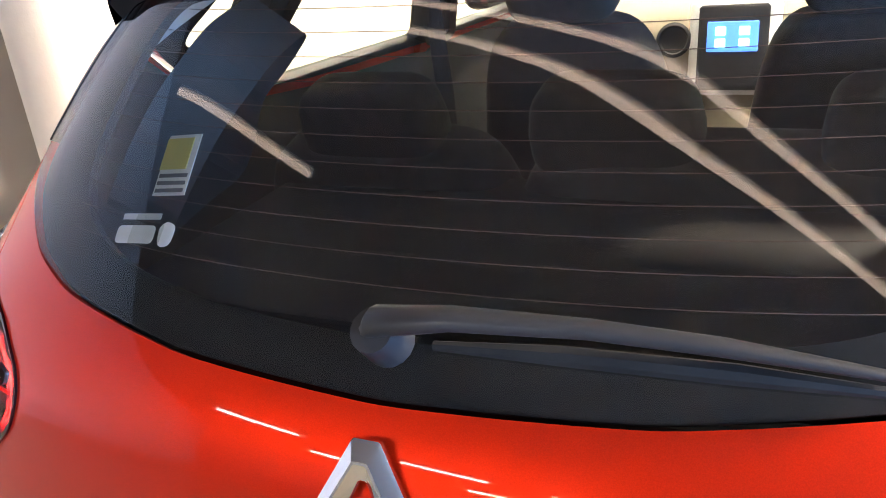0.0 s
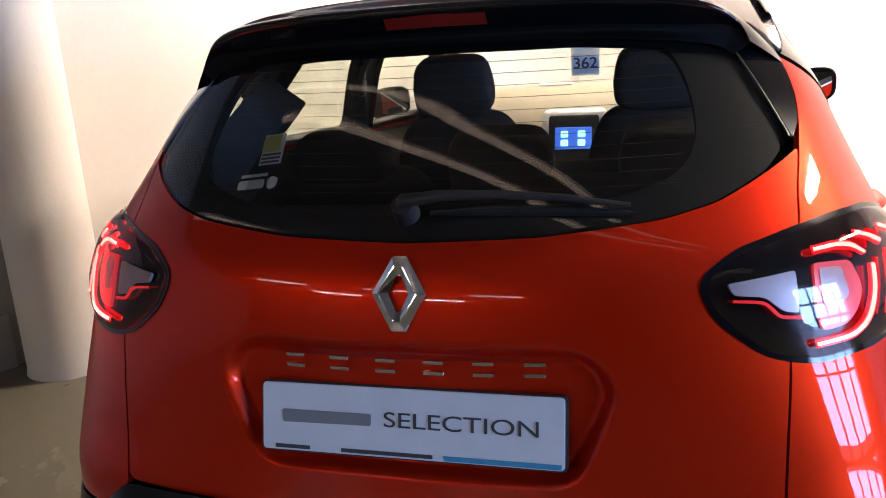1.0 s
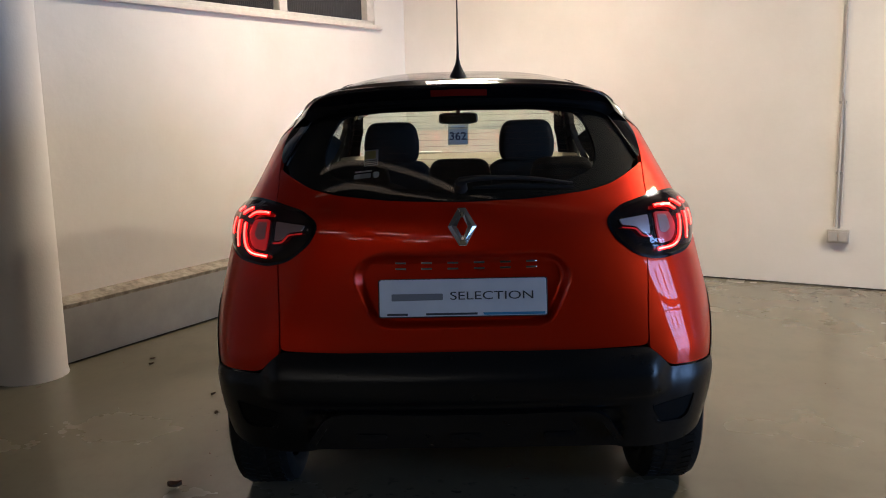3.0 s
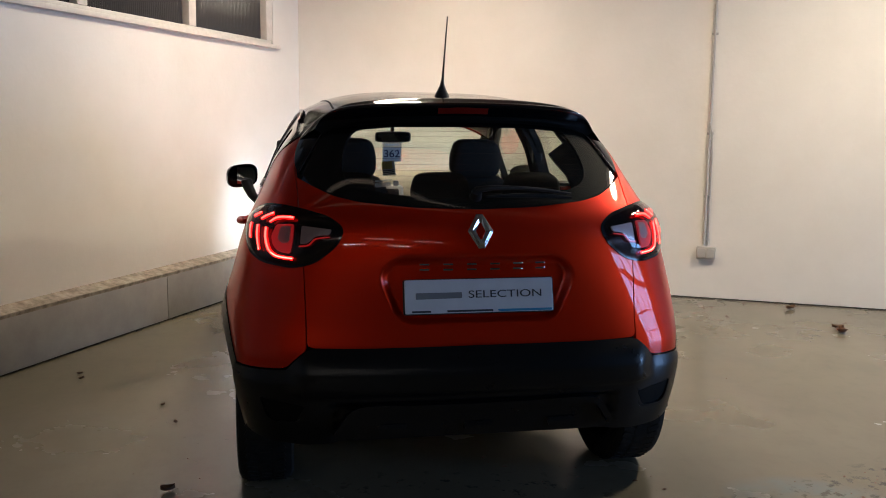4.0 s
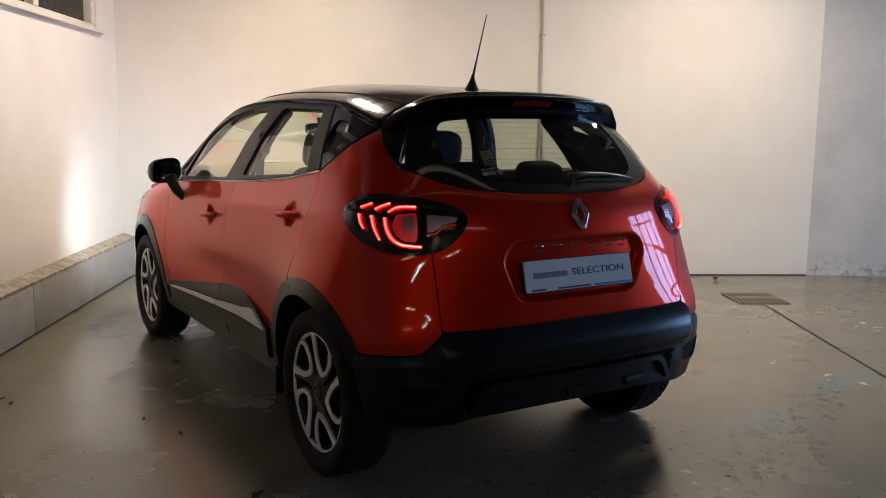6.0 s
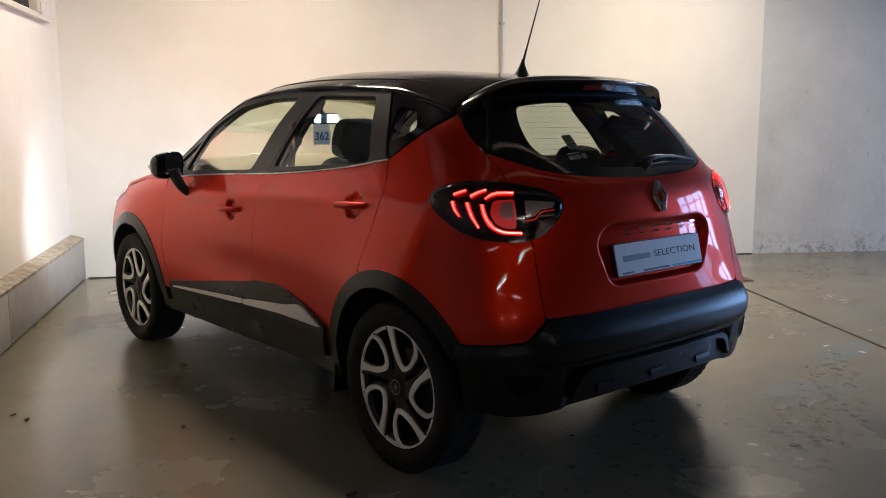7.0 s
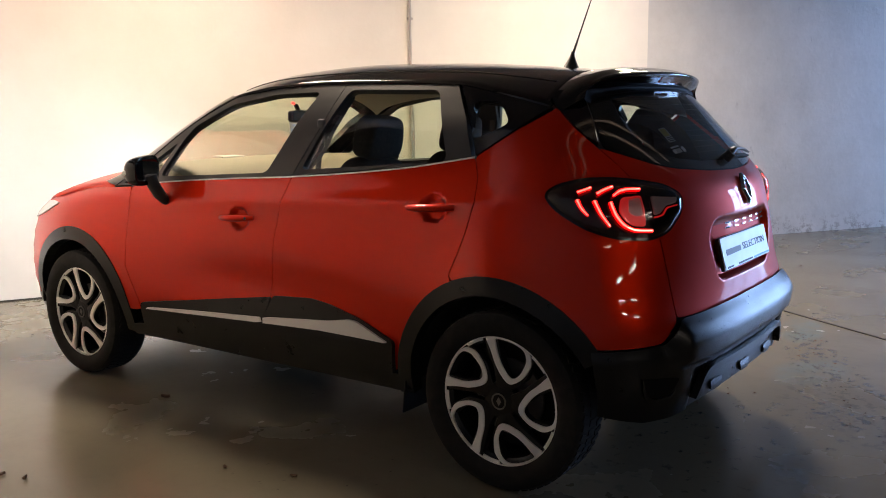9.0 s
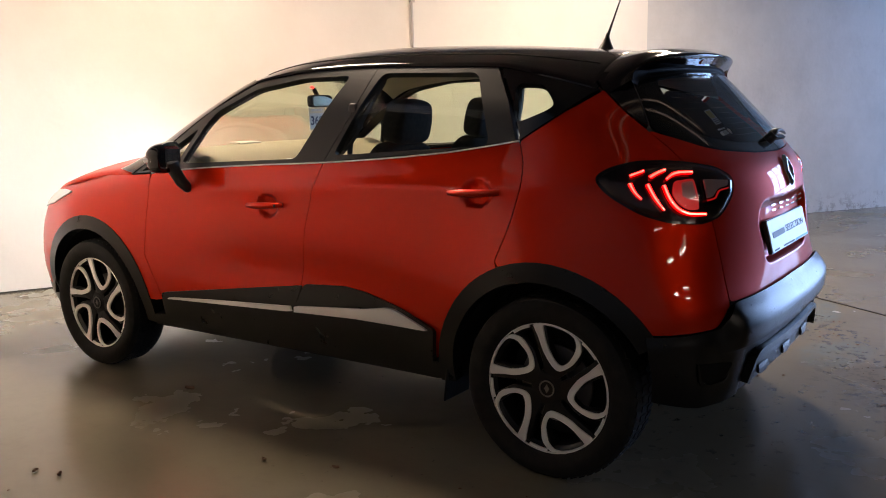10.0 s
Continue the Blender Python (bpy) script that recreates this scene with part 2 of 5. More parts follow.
link(CEILING, ramp(CEILING, noise_tex(CEILING, 2.0, 6.0), [(.3, (.13, .118, .105)), (.8, (.20, .182, .162))]), socket(CEILING, "Base Color"))
TUBE = glow("fluorescent_tube", (1.0, .86, .66), 5.0)
DIMTUBE = glow("dim_tube", (1.0, .80, .62), .42)
OUTSIDE = glow("bright_yard", (.60, .72, .90), 1.5)
# ---------------------------------------------------------------- the car's body surface
def curve(pairs):
    """A smooth monotone curve through (position, value) pairs."""
    xs = np.array([p[0] for p in pairs], float)
    ys = np.array([p[1] for p in pairs], float)
    h, d = np.diff(xs), np.diff(ys) / np.diff(xs)
    m = np.zeros(len(xs))
    m[0], m[-1] = d[0], d[-1]
    for i in range(1, len(xs) - 1):
        if d[i - 1] * d[i] > 0:
            a, b = 2 * h[i] + h[i - 1], h[i] + 2 * h[i - 1]
            m[i] = (a + b) / (a / d[i - 1] + b / d[i])

    def f(x):
        x = np.clip(np.asarray(x, float), xs[0], xs[-1])
        i = np.clip(np.searchsorted(xs, x) - 1, 0, len(h) - 1)
        t = (x - xs[i]) / h[i]
        return (ys[i] * (1 + 2 * t) * (1 - t) ** 2 + h[i] * m[i] * t * (1 - t) ** 2
                + ys[i + 1] * t * t * (3 - 2 * t) + h[i] * m[i + 1] * t * t * (t - 1))
    return f


def smooth_curve(pairs, width=.03):
    """The same curve with its bends eased over that width."""
    f = curve(pairs)
    lo, hi = pairs[0][0], pairs[-1][0]
    xs = np.linspace(lo, hi, 1500)
    step = xs[1] - xs[0]
    k = np.arange(-int(3 * width / step), int(3 * width / step) + 1) * step
    w = np.exp(-(k / width) ** 2)
    w /= w.sum()
    n = len(k) // 2
    ys = f(xs)
    ext = np.concatenate([ys[0] - (ys[1] - ys[0]) * np.arange(n, 0, -1), ys, ys[-1] + (ys[-1] - ys[-2]) * np.arange(1, n + 1)])
    ys = np.convolve(ext, w, "valid")
    return lambda x: np.interp(x, xs, ys)


MID = 2.0
half_width = smooth_curve([(.15, .77), (.32, .80), (.45, .818), (.60, .82), (.75, .815), (.90, .803), (.96, .799), (1.0, .791), (1.1, .757), (1.2, .715), (1.3, .673), (1.4, .610), (1.5, .535), (1.65, .41)])
rear_line = smooth_curve([(.15, .12), (.32, .065), (.50, .046), (.65, .040), (.80, .040), (.95, .046), (1.05, .066), (1.1, .092), (1.14, .128), (1.2, .183), (1.3, .277), (1.4, .372), (1.5, .49), (1.65, .75)])
front_line = smooth_curve([(.15, 3.98), (.32, 4.08), (.50, 4.12), (.65, 4.10), (.80, 4.03), (.90, 3.86), (.97, 3.60), (1.03, 3.32), (1.1, 3.15), (1.2, 2.955), (1.3, 2.74), (1.4, 2.52), (1.5, 2.23), (1.65, 1.7)])
AXLES = (.643, 3.262)
blunt = curve([(.15, 8.0), (.88, 8.0), (1.0, 5.5), (1.2, 4.2), (1.65, 4.0)])
square = curve([(.15, 26.0), (.65, 26.0), (.80, 25.0), (.95, 24.0), (1.2, 18.0), (1.65, 14.0)])
bow = curve([(.15, .03), (.60, .035), (.75, .12), (.90, .20), (1.0, .245), (1.12, .235), (1.3, .22), (1.65, .20)])


def width_at(y, z):
    w = half_width(z)
    w = w + .080 * np.exp(-((y - .60) / np.where(y < .6, .31, .40)) ** 2 - ((z - .62) / .31) ** 2)
    w = w + .050 * np.exp(-((y - AXLES[1]) / .45) ** 2 - ((z - .58) / .26) ** 2)
    return w + .007 * np.exp(-((z - .985 - .045 * (1.7 - y)) / .032) ** 2) * np.exp(-((y - 1.6) / 1.0) ** 4) - .017 * np.exp(-((y - 1.95) / .62) ** 2 - ((z - .62) / .11) ** 2) - .012 * np.exp(-((y - .58) / .30) ** 2) / (1 + np.exp(-(z - 1.345) / .014))


def inside(x, y, z):
    """Below zero within the body, above it outside."""
    back = y < MID
    r = np.where(back, (MID - y) / (MID - rear_line(z) - bow(z) * x * x), (y - MID) / (front_line(z) - MID))
    return (np.abs(x) / width_at(y, z)) ** 3.5 + np.maximum(r, 0) ** np.where(back, square(z), blunt(z)) - 1


def meet(start, way, far=4.0, steps=42):
    """Where lines from inside the body leave it (arrays of shape n x 3)."""
    lo, hi = np.zeros(len(start)), np.full(len(start), far)
    for _ in range(steps):
        m = (lo + hi) / 2
        p = start + way * m[:, None]
        inn = inside(p[:, 0], p[:, 1], p[:, 2]) < 0
        lo, hi = np.where(inn, m, lo), np.where(inn, hi, m)
    return start + way * lo[:, None]


def outward(p, e=.004):
    g = np.stack([inside(*(p + d).T) - inside(*(p - d).T) for d in np.eye(3) * e], 1)
    return g / np.linalg.norm(g, axis=1)[:, None]


HUB = 1.0


def corner(a, z):
    """The rear half, by the angle round an upright axis (0 straight back, positive to the car's right) and the height."""
    a, z = np.broadcast_arrays(np.asarray(a, float), np.asarray(z, float))
    o = np.zeros_like(z)
    return meet(np.stack([o, o + HUB, z], 1), np.stack([np.sin(a), -np.cos(a), o], 1))


def flank(y, z, sign=-1):
    y, z = np.broadcast_arrays(np.asarray(y, float), np.asarray(z, float))
    o = np.zeros_like(z)
    return meet(np.stack([o, y, z], 1), np.stack([o + sign, o, o], 1))


# ---------------------------------------------------------------- mesh helpers
from mathutils.geometry import delaunay_2d_cdt


def mesh_part(name, verts, faces, material, parent=None, label="", normals=None, smooth=True):
    me = bpy.data.meshes.new(name)
    me.from_pydata([tuple(map(float, v)) for v in verts], [], faces)
    me.materials.append(material)
    if smooth:
        me.polygons.foreach_set("use_smooth", [True] * len(me.polygons))
    me.update()
    if normals is not None:
        me.normals_split_custom_set_from_vertices([tuple(map(float, n)) for n in normals])
    ob = new(name, me)
    ob.parent = parent
    return tagged(ob, label)


def part(name, bm, material, parent=None, label="", smooth=False, angle=35):
    me = bpy.data.meshes.new(name)
    bmesh.ops.recalc_face_normals(bm, faces=bm.faces)
    bm.to_mesh(me)
    bm.free()
    me.materials.append(material)
    if smooth:
        me.polygons.foreach_set("use_smooth", [True] * len(me.polygons))
        me.set_sharp_from_angle(angle=radians(angle))
    ob = new(name, me)
    ob.parent = parent
    return tagged(ob, label)


def empty(name, label="", category="", parent=None, group="", kind=""):
    ob = new(name)
    ob.empty_display_size = .1
    ob.parent = parent
    return tagged(ob, label, category, group, kind)


def boxm(sx, sy, sz, m=None, bevel=0.0, segs=2, bm=None):
    """A bevelled box of that size round the origin, moved by m."""
    one = bmesh.new()
    bmesh.ops.create_cube(one, size=1)
    bmesh.ops.scale(one, vec=(sx, sy, sz), verts=one.verts)
    if bevel:
        bmesh.ops.bevel(one, geom=one.edges[:], offset=bevel, segments=segs, profile=.5, affect="EDGES")
    if m is not None:
        bmesh.ops.transform(one, matrix=m, verts=one.verts)
    if bm is None:
        return one
    tmp = bpy.data.meshes.new("tmp")
    one.to_mesh(tmp)
    one.free()
    bm.from_mesh(tmp)
    bpy.data.meshes.remove(tmp)
    return bm


def tube(points, radius, sides=10, bm=None, flat=1.0):
    """A round bar along the points; radius may be one number or one for each point."""
    bm = bm or bmesh.new()
    pts = [Vector(p) for p in points]
    rings = []
    for i, p in enumerate(pts):
        t = (pts[min(i + 1, len(pts) - 1)] - pts[max(i - 1, 0)]).normalized()
        a = t.cross(Vector((0, 0, 1)))
        a = a.normalized() if a.length > .02 else Vector((1, 0, 0))
        b = t.cross(a).normalized()
        r = radius[i] if isinstance(radius, (list, tuple)) else radius
        rings.append([bm.verts.new(p + a * r * math.cos(k * math.tau / sides) + b * flat * r * math.sin(k * math.tau / sides)) for k in range(sides)])
    for q, s in zip(rings, rings[1:]):
        for k in range(sides):
            bm.faces.new((q[k], q[(k + 1) % sides], s[(k + 1) % sides], s[k]))
    bm.faces.new(rings[0]), bm.faces.new(rings[-1][::-1])
    return bm


def lathe(profile, n=64, axis="X", bm=None, closed=False):
    """Turns (radius, along) pairs round the axis."""
    bm = bm or bmesh.new()
    rings = []
    for k in range(n):
        c, s = math.cos(k * math.tau / n), math.sin(k * math.tau / n)
        rings.append([bm.verts.new((h, r * c, r * s) if axis == "X" else (r * c, r * s, h)) for r, h in profile])
    m = len(profile)
    for k in range(n):
        q, s = rings[k], rings[(k + 1) % n]
        for i in range(m if closed else m - 1):
            j = (i + 1) % m
            if profile[i][0] < 1e-6 and profile[j][0] < 1e-6:
                continue
            bm.faces.new((q[i], q[j], s[j], s[i]))
    bmesh.ops.remove_doubles(bm, verts=bm.verts, dist=1e-5)
    return bm


def prism(loop, depth, m, bevel=0.0, bm=None):
    """A plate with that outline (x, y), its front at 0 and its back at -depth along z, moved by m."""
    one = bmesh.new()
    f = one.faces.new([one.verts.new((x, y, 0)) for x, y in loop])
    r = bmesh.ops.extrude_face_region(one, geom=[f])
    bmesh.ops.translate(one, vec=(0, 0, -depth), verts=[v for v in r["geom"] if isinstance(v, bmesh.types.BMVert)])
    if bevel:
        edges = [e for e in one.edges if all(abs(v.co.z) < 1e-6 for v in e.verts)]
        bmesh.ops.bevel(one, geom=edges, offset=bevel, segments=2, profile=.5, affect="EDGES")
    bmesh.ops.transform(one, matrix=m, verts=one.verts)
    if bm is None:
        return one
    tmp = bpy.data.meshes.new("tmp")
    one.to_mesh(tmp)
    one.free()
    bm.from_mesh(tmp)
    bpy.data.meshes.remove(tmp)
    return bm


def rounded(points, radius=.02, n=5):
    """The closed outline with its corners rounded; a third number in a point is a radius of its own."""
    out, k = [], len(points)
    for i, p in enumerate(points):
        a, b, c = np.array(points[i - 1][:2], float), np.array(p[:2], float), np.array(points[(i + 1) % k][:2], float)
        r = p[2] if len(p) > 2 else radius
        la, lc = np.linalg.norm(a - b), np.linalg.norm(c - b)
        ra, rc = min(r, .48 * la), min(r, .48 * lc)
        if r <= 0 or la < 1e-6 or lc < 1e-6:
            out.append(b)
            continue
        s, e = b + (a - b) / la * ra, b + (c - b) / lc * rc
        for t in np.linspace(0, 1, n):
            out.append((1 - t) ** 2 * s + 2 * t * (1 - t) * b + t * t * e)
    return np.array(out)


def resampled(loop, step):
    q = [loop[0]]
    for a, b in zip(loop, np.roll(loop, -1, 0)):
        n = max(1, int(np.ceil(np.linalg.norm(b - a) / step)))
        q += [a + (b - a) * (i / n) for i in range(1, n + 1)]
    q = np.array(q[:-1])
    keep = np.linalg.norm(q - np.roll(q, 1, 0), axis=1) > step * .12
    return q[keep]


def shrunk(loop, gap):
    e = np.roll(loop, -1, 0) - np.roll(loop, 1, 0)
    n = np.stack([-e[:, 1], e[:, 0]], 1)
    n /= np.maximum(np.linalg.norm(n, axis=1), 1e-9)[:, None]
    x, y = loop[:, 0], loop[:, 1]
    turn = np.sum(x * np.roll(y, -1) - np.roll(x, -1) * y)
    return loop + n * gap * (1 if turn > 0 else -1)


def within(p, loop):
    """Which points lie inside the outline, and how far from it they are."""
    a, b = loop, np.roll(loop, -1, 0)
    px, py = p[:, 0][:, None], p[:, 1][:, None]
    cross = ((a[:, 1] > py) != (b[:, 1] > py)) & (px < (b[:, 0] - a[:, 0]) * (py - a[:, 1]) / (b[:, 1] - a[:, 1] + 1e-12) + a[:, 0])
    inn = cross.sum(1) % 2 == 1
    ab = b - a
    t = np.clip(((px - a[:, 0]) * ab[:, 0] + (py - a[:, 1]) * ab[:, 1]) / np.maximum((ab ** 2).sum(1), 1e-12), 0, 1)
    d = np.sqrt((px - a[:, 0] - t * ab[:, 0]) ** 2 + (py - a[:, 1] - t * ab[:, 1]) ** 2).min(1)
    return inn, d


SC = .85


def rear_point(x, z):
    p = meet(np.array([[x, MID, z]]), np.array([[0, -1.0, 0]]))[0]
    return (math.atan2(p[0], HUB - p[1]) * SC, z)


def side_point(y, z):
    p = flank([y], [z], 1)[0]
    return (math.atan2(p[0], HUB - p[1]) * SC, z)


def on_corner(sign):
    return lambda u, v: corner(sign * u / SC, v)


def on_flank(sign):
    return lambda u, v: flank(u, v, sign)


def on_prow(sign):
    def f(u, v):
        o = np.zeros_like(v)
        return meet(np.stack([o, o + MID, v], 1), np.stack([sign * np.sin(u), np.cos(u), o], 1))
    return f


def panel(name, chart, loop, material, parent, off=0.0, rim=.014, res=.035, gap=.0018, holes=(), label=""):
    """A sheet that lies on the body within an outline: off is how far it stands proud, rim how deep its edges turn in."""
    outer = shrunk(resampled(np.array(loop, float)[:, :2], res), gap)
    loops = [outer] + [shrunk(resampled(np.array(h, float)[:, :2], res * .7), -gap) for h in holes]
    pts, edges = [], []
    for lp in loops:
        k = len(pts)
        pts += list(lp)
        edges += [(k + i, k + (i + 1) % len(lp)) for i in range(len(lp))]
    lo, hi = outer.min(0), outer.max(0)
    gx, gy = np.meshgrid(np.arange(lo[0] + res / 2, hi[0], res), np.arange(lo[1] + res / 2, hi[1], res * .87))
    gx = gx + (np.arange(gx.shape[0]) % 2)[:, None] * res / 2
    g = np.stack([gx.ravel(), gy.ravel()], 1)
    ok, d = within(g, outer)
    ok &= d > res * .38
    for lp in loops[1:]:
        i, d = within(g, lp)
        ok &= ~i & (d > res * .38)
    pts += list(g[ok])
    vs, _, fs, *_ = delaunay_2d_cdt([Vector(p) for p in pts], edges, [], 1 if len(loops) == 1 else 0, 1e-7)
    uv = np.array([(v.x, v.y) for v in vs])
    tri = np.array([list(f)[:3] for f in fs if len(f) == 3])
    c = uv[tri].mean(1)
    ok, _ = within(c, outer)
    for lp in loops[1:]:
        ok &= ~within(c, lp)[0]
    tri = tri[ok]
    p = chart(uv[:, 0], uv[:, 1])
    n = outward(p)
    proud = off(uv, p) if callable(off) else off
    proud = np.broadcast_to(proud, len(p))
    p = p + n * proud[:, None]
    if callable(off):
        # slopes of the pressed sheet itself
        e, near = .0025, []
        for du, dv in ((e, 0), (-e, 0), (0, e), (0, -e)):
            q = uv + (du, dv)
            b = chart(q[:, 0], q[:, 1])
            near.append(b + outward(b) * np.broadcast_to(off(q, b), len(b))[:, None])
        m = np.cross(near[0] - near[1], near[2] - near[3])
        m /= np.maximum(np.linalg.norm(m, axis=1), 1e-12)[:, None]
        m[(m * n).sum(1) < 0] *= -1
        n = m
    fn = np.cross(p[tri[:, 1]] - p[tri[:, 0]], p[tri[:, 2]] - p[tri[:, 0]])
    flip = (fn * n[tri[:, 0]]).sum(1) < 0
    tri[flip] = tri[flip][:, ::-1]
    verts, norms, faces = list(p), list(n), [tuple(map(int, t)) for t in tri]
    if rim:
        # edges that belong to one triangle alone are turned inwards
        seen = {}
        for t in faces:
            for a, b in zip(t, t[1:] + t[:1]):
                seen[(a, b)] = True
        for a, b in list(seen):
            if (b, a) not in seen:
                k = len(verts)
                q = [p[a], p[b], p[b] - n[b] * rim, p[a] - n[a] * rim]
                side = np.cross(q[1] - q[0], q[2] - q[0])
                side = side / max(np.linalg.norm(side), 1e-9)
                verts += q
                norms += [-side] * 4
                faces.append((k + 3, k + 2, k + 1, k))
    return mesh_part(name, verts, faces, material, parent, label, norms)


def arc(cy, cz, r, a0, a1, n=14):
    return [(cy + r * math.cos(radians(a)), cz + r * math.sin(radians(a)), 0) for a in np.linspace(a0, a1, n)]


def ribbon(name, chart, path, widths, material, parent, off=.004, thick=.006, label=""):
    """A raised band along a path on the body; round in section, for lit strips, bars and trims."""
    path = np.array(path, float)
    seg = np.r_[0, np.cumsum(np.linalg.norm(np.diff(path, axis=0), axis=1))]
    t = np.linspace(0, seg[-1], max(8, int(seg[-1] / .006)))
    uv = np.stack([curve(list(zip(seg, path[:, k])))(t) if len(path) > 2 else np.interp(t, seg, path[:, k]) for k in range(2)], 1)
    w = np.interp(t, np.linspace(0, seg[-1], len(widths)), widths) / 2
    e = np.gradient(uv, axis=0)
    e /= np.linalg.norm(e, axis=1)[:, None]
    s = np.stack([-e[:, 1], e[:, 0]], 1)
    rows = []
    for f, h in ((-1, 0), (-.85, 1), (.85, 1), (1, 0)):
        q = uv + s * (w * f)[:, None]
        p = chart(q[:, 0], q[:, 1])
        rows.append(p + outward(p) * (off + thick * h))
    m = len(t)
    verts = np.concatenate(rows)
    faces = [(r * m + i, r * m + i + 1, (r + 1) * m + i + 1, (r + 1) * m + i) for r in range(3) for i in range(m - 1)]
    faces += [(0, m, 2 * m, 3 * m), (m - 1, 4 * m - 1, 3 * m - 1, 2 * m - 1)]
    bm = bmesh.new()
    vs = [bm.verts.new(v) for v in verts]
    for f in faces:
        bm.faces.new([vs[i] for i in f])
    return part(name, bm, material, parent, label, smooth=True)


def writing(name, text, size, m, material, parent, depth=.0006, wide=None, label="", bold=0.0):
    """Raised letters whose middle lies at m, in the plane's x and y."""
    c = bpy.data.curves.new(name, "FONT")
    c.body, c.size, c.align_x, c.align_y, c.extrude, c.offset = text, size, "CENTER", "CENTER", depth, bold
    ob = new(name, c)
    bpy.context.view_layer.update()
    me = bpy.data.meshes.new_from_object(ob.evaluated_get(bpy.context.evaluated_depsgraph_get()))
    scene.collection.objects.unlink(ob)
    bpy.data.objects.remove(ob)
    me.name = name
    xs = [v.co.x for v in me.vertices]
    k = wide / (max(xs) - min(xs)) if wide else 1
    mid = (max(xs) + min(xs)) / 2
    for v in me.vertices:
        v.co.x = (v.co.x - mid) * k
    me.transform(m)
    me.materials.clear()
    me.materials.append(material)
    out = new(name, me)
    out.parent = parent
    return tagged(out, label)

# ---------------------------------------------------------------- the room
def room_box(name, u0, u1, d0, d1, z0, z1, material, label="", category="", kind="structure", bevel=0.0, parent=None):
    m = ROOM @ Matrix.Translation(((u0 + u1) / 2, (d0 + d1) / 2, (z0 + z1) / 2))
    ob = part(name, boxm(u1 - u0, d1 - d0, z1 - z0, m, bevel), material, parent, "", smooth=bevel > 0)
    return tagged(ob, label, category, "", "" if parent else kind)


room_box("floor", -6.0, RIGHT + 8, BACK - .3, FAR + 1.2, -.2, 0, FLOOR, "worn grey painted concrete garage floor with stains", "floor")
room_box("ceiling", -6.0, RIGHT + .3, BACK - .3, FAR + 1.2, CEIL, CEIL + .2, CEILING, "plain grey concrete garage ceiling", "ceiling")
room_box("wall_far", LEFT - .3, BEND, FAR, FAR + .3, 0, CEIL, WALL, "white painted far wall lit warm by tube lamps", "wall")
# the wall past the bend, turned a few degrees
bend = ROOM @ Matrix.Translation((BEND, FAR + .004, 0)) @ Matrix.Rotation(radians(-5.0), 4, "Z")
tagged(part("wall_right_far", boxm(6.6, .3, CEIL, bend @ Matrix.Translation((3.3, .15, CEIL / 2))), ROUGHWALL), "stained white plaster wall in cool daylight", "wall", "", "structure")
# unseen closing walls, coloured dark so the rear half stays unlit
room_box("wall_back", -6.0, RIGHT + .3, BACK - .3, BACK, 0, CEIL, DARKWALL, "plain back wall of the garage, coloured dark as if unlit", "wall")
room_box("wall_right_a", RIGHT, RIGHT + .3, BACK, DOOR_D0, 0, CEIL, DARKWALL, "plain side wall beside the doorway, coloured dark as if unlit", "wall")
room_box("wall_right_b", RIGHT, RIGHT + .3, DOOR_D1, FAR + .2, 0, CEIL, DARKWALL, "plain side wall beside the doorway, coloured dark as if unlit", "wall")
room_box("wall_right_lintel", RIGHT, RIGHT + .3, DOOR_D0, DOOR_D1, DOOR_H, CEIL, WALL, "white lintel over the wide doorway", "wall")
room_box("backdrop", RIGHT + 6, RIGHT + 6.1, DOOR_D0 - 8, DOOR_D1 + 8, -.2, 7, OUTSIDE, "bright overcast yard outside the doorway", "backdrop")

# left wall: below, beside and above the strip of windows
SILL, WTOP, WD1 = 2.09, 2.95, 4.24
room_box("wall_left_lower", LEFT - .25, LEFT, .55, FAR, 0, SILL - .03, WALL, "white painted side wall below high windows", "wall")
room_box("wall_left_upper", LEFT - .25, LEFT, .55, FAR, WTOP, CEIL, WALL, "white painted side wall above high windows", "wall")
room_box("wall_left_end", LEFT - .25, LEFT, WD1, FAR, SILL - .03, WTOP, WALL, "white painted side wall beside high windows", "wall")
# the near wall's shade is in its grey colour
room_box("wall_left_near", -3.6, -3.26, BACK, .6, 0, CEIL, NEARWALL, "white set-back side wall, coloured grey to darken reflections", "wall")
room_box("wall_left_return", -3.6, LEFT - .25, .6, .85, 0, CEIL, WALL, "white painted return wall behind the column", "wall")

win = empty("window_1", "high strip window with white frame and dark reeded glass", "window", None, "", "structure")
WU = LEFT - .06
room_box("window_sill", LEFT - .12, LEFT + .045, .7, WD1 + .06, SILL - .035, SILL - .002, WHITEWOOD, parent=win, bevel=.004)
room_box("window_frame", WU - .04, WU + .04, .7, WD1, SILL, SILL + .035, WHITEWOOD, parent=win, bevel=.003)
room_box("window_frame", WU - .04, WU + .04, .7, WD1, WTOP - .05, WTOP, WHITEWOOD, parent=win, bevel=.003)
room_box("window_frame", WU - .04, WU + .055, WD1 - .10, WD1, SILL + .035, WTOP - .05, WHITEWOOD, parent=win, bevel=.003)
MULLIONS = (1.84, 3.03)
for d in MULLIONS:
    room_box("mullion", WU - .04, WU + .055, d - .045, d + .045, SILL + .035, WTOP - .05, WHITEWOOD, parent=win, bevel=.003)
bays = ((.7, MULLIONS[0] - .045), (MULLIONS[0] + .045, MULLIONS[1] - .045), (MULLIONS[1] + .045, WD1 - .10))
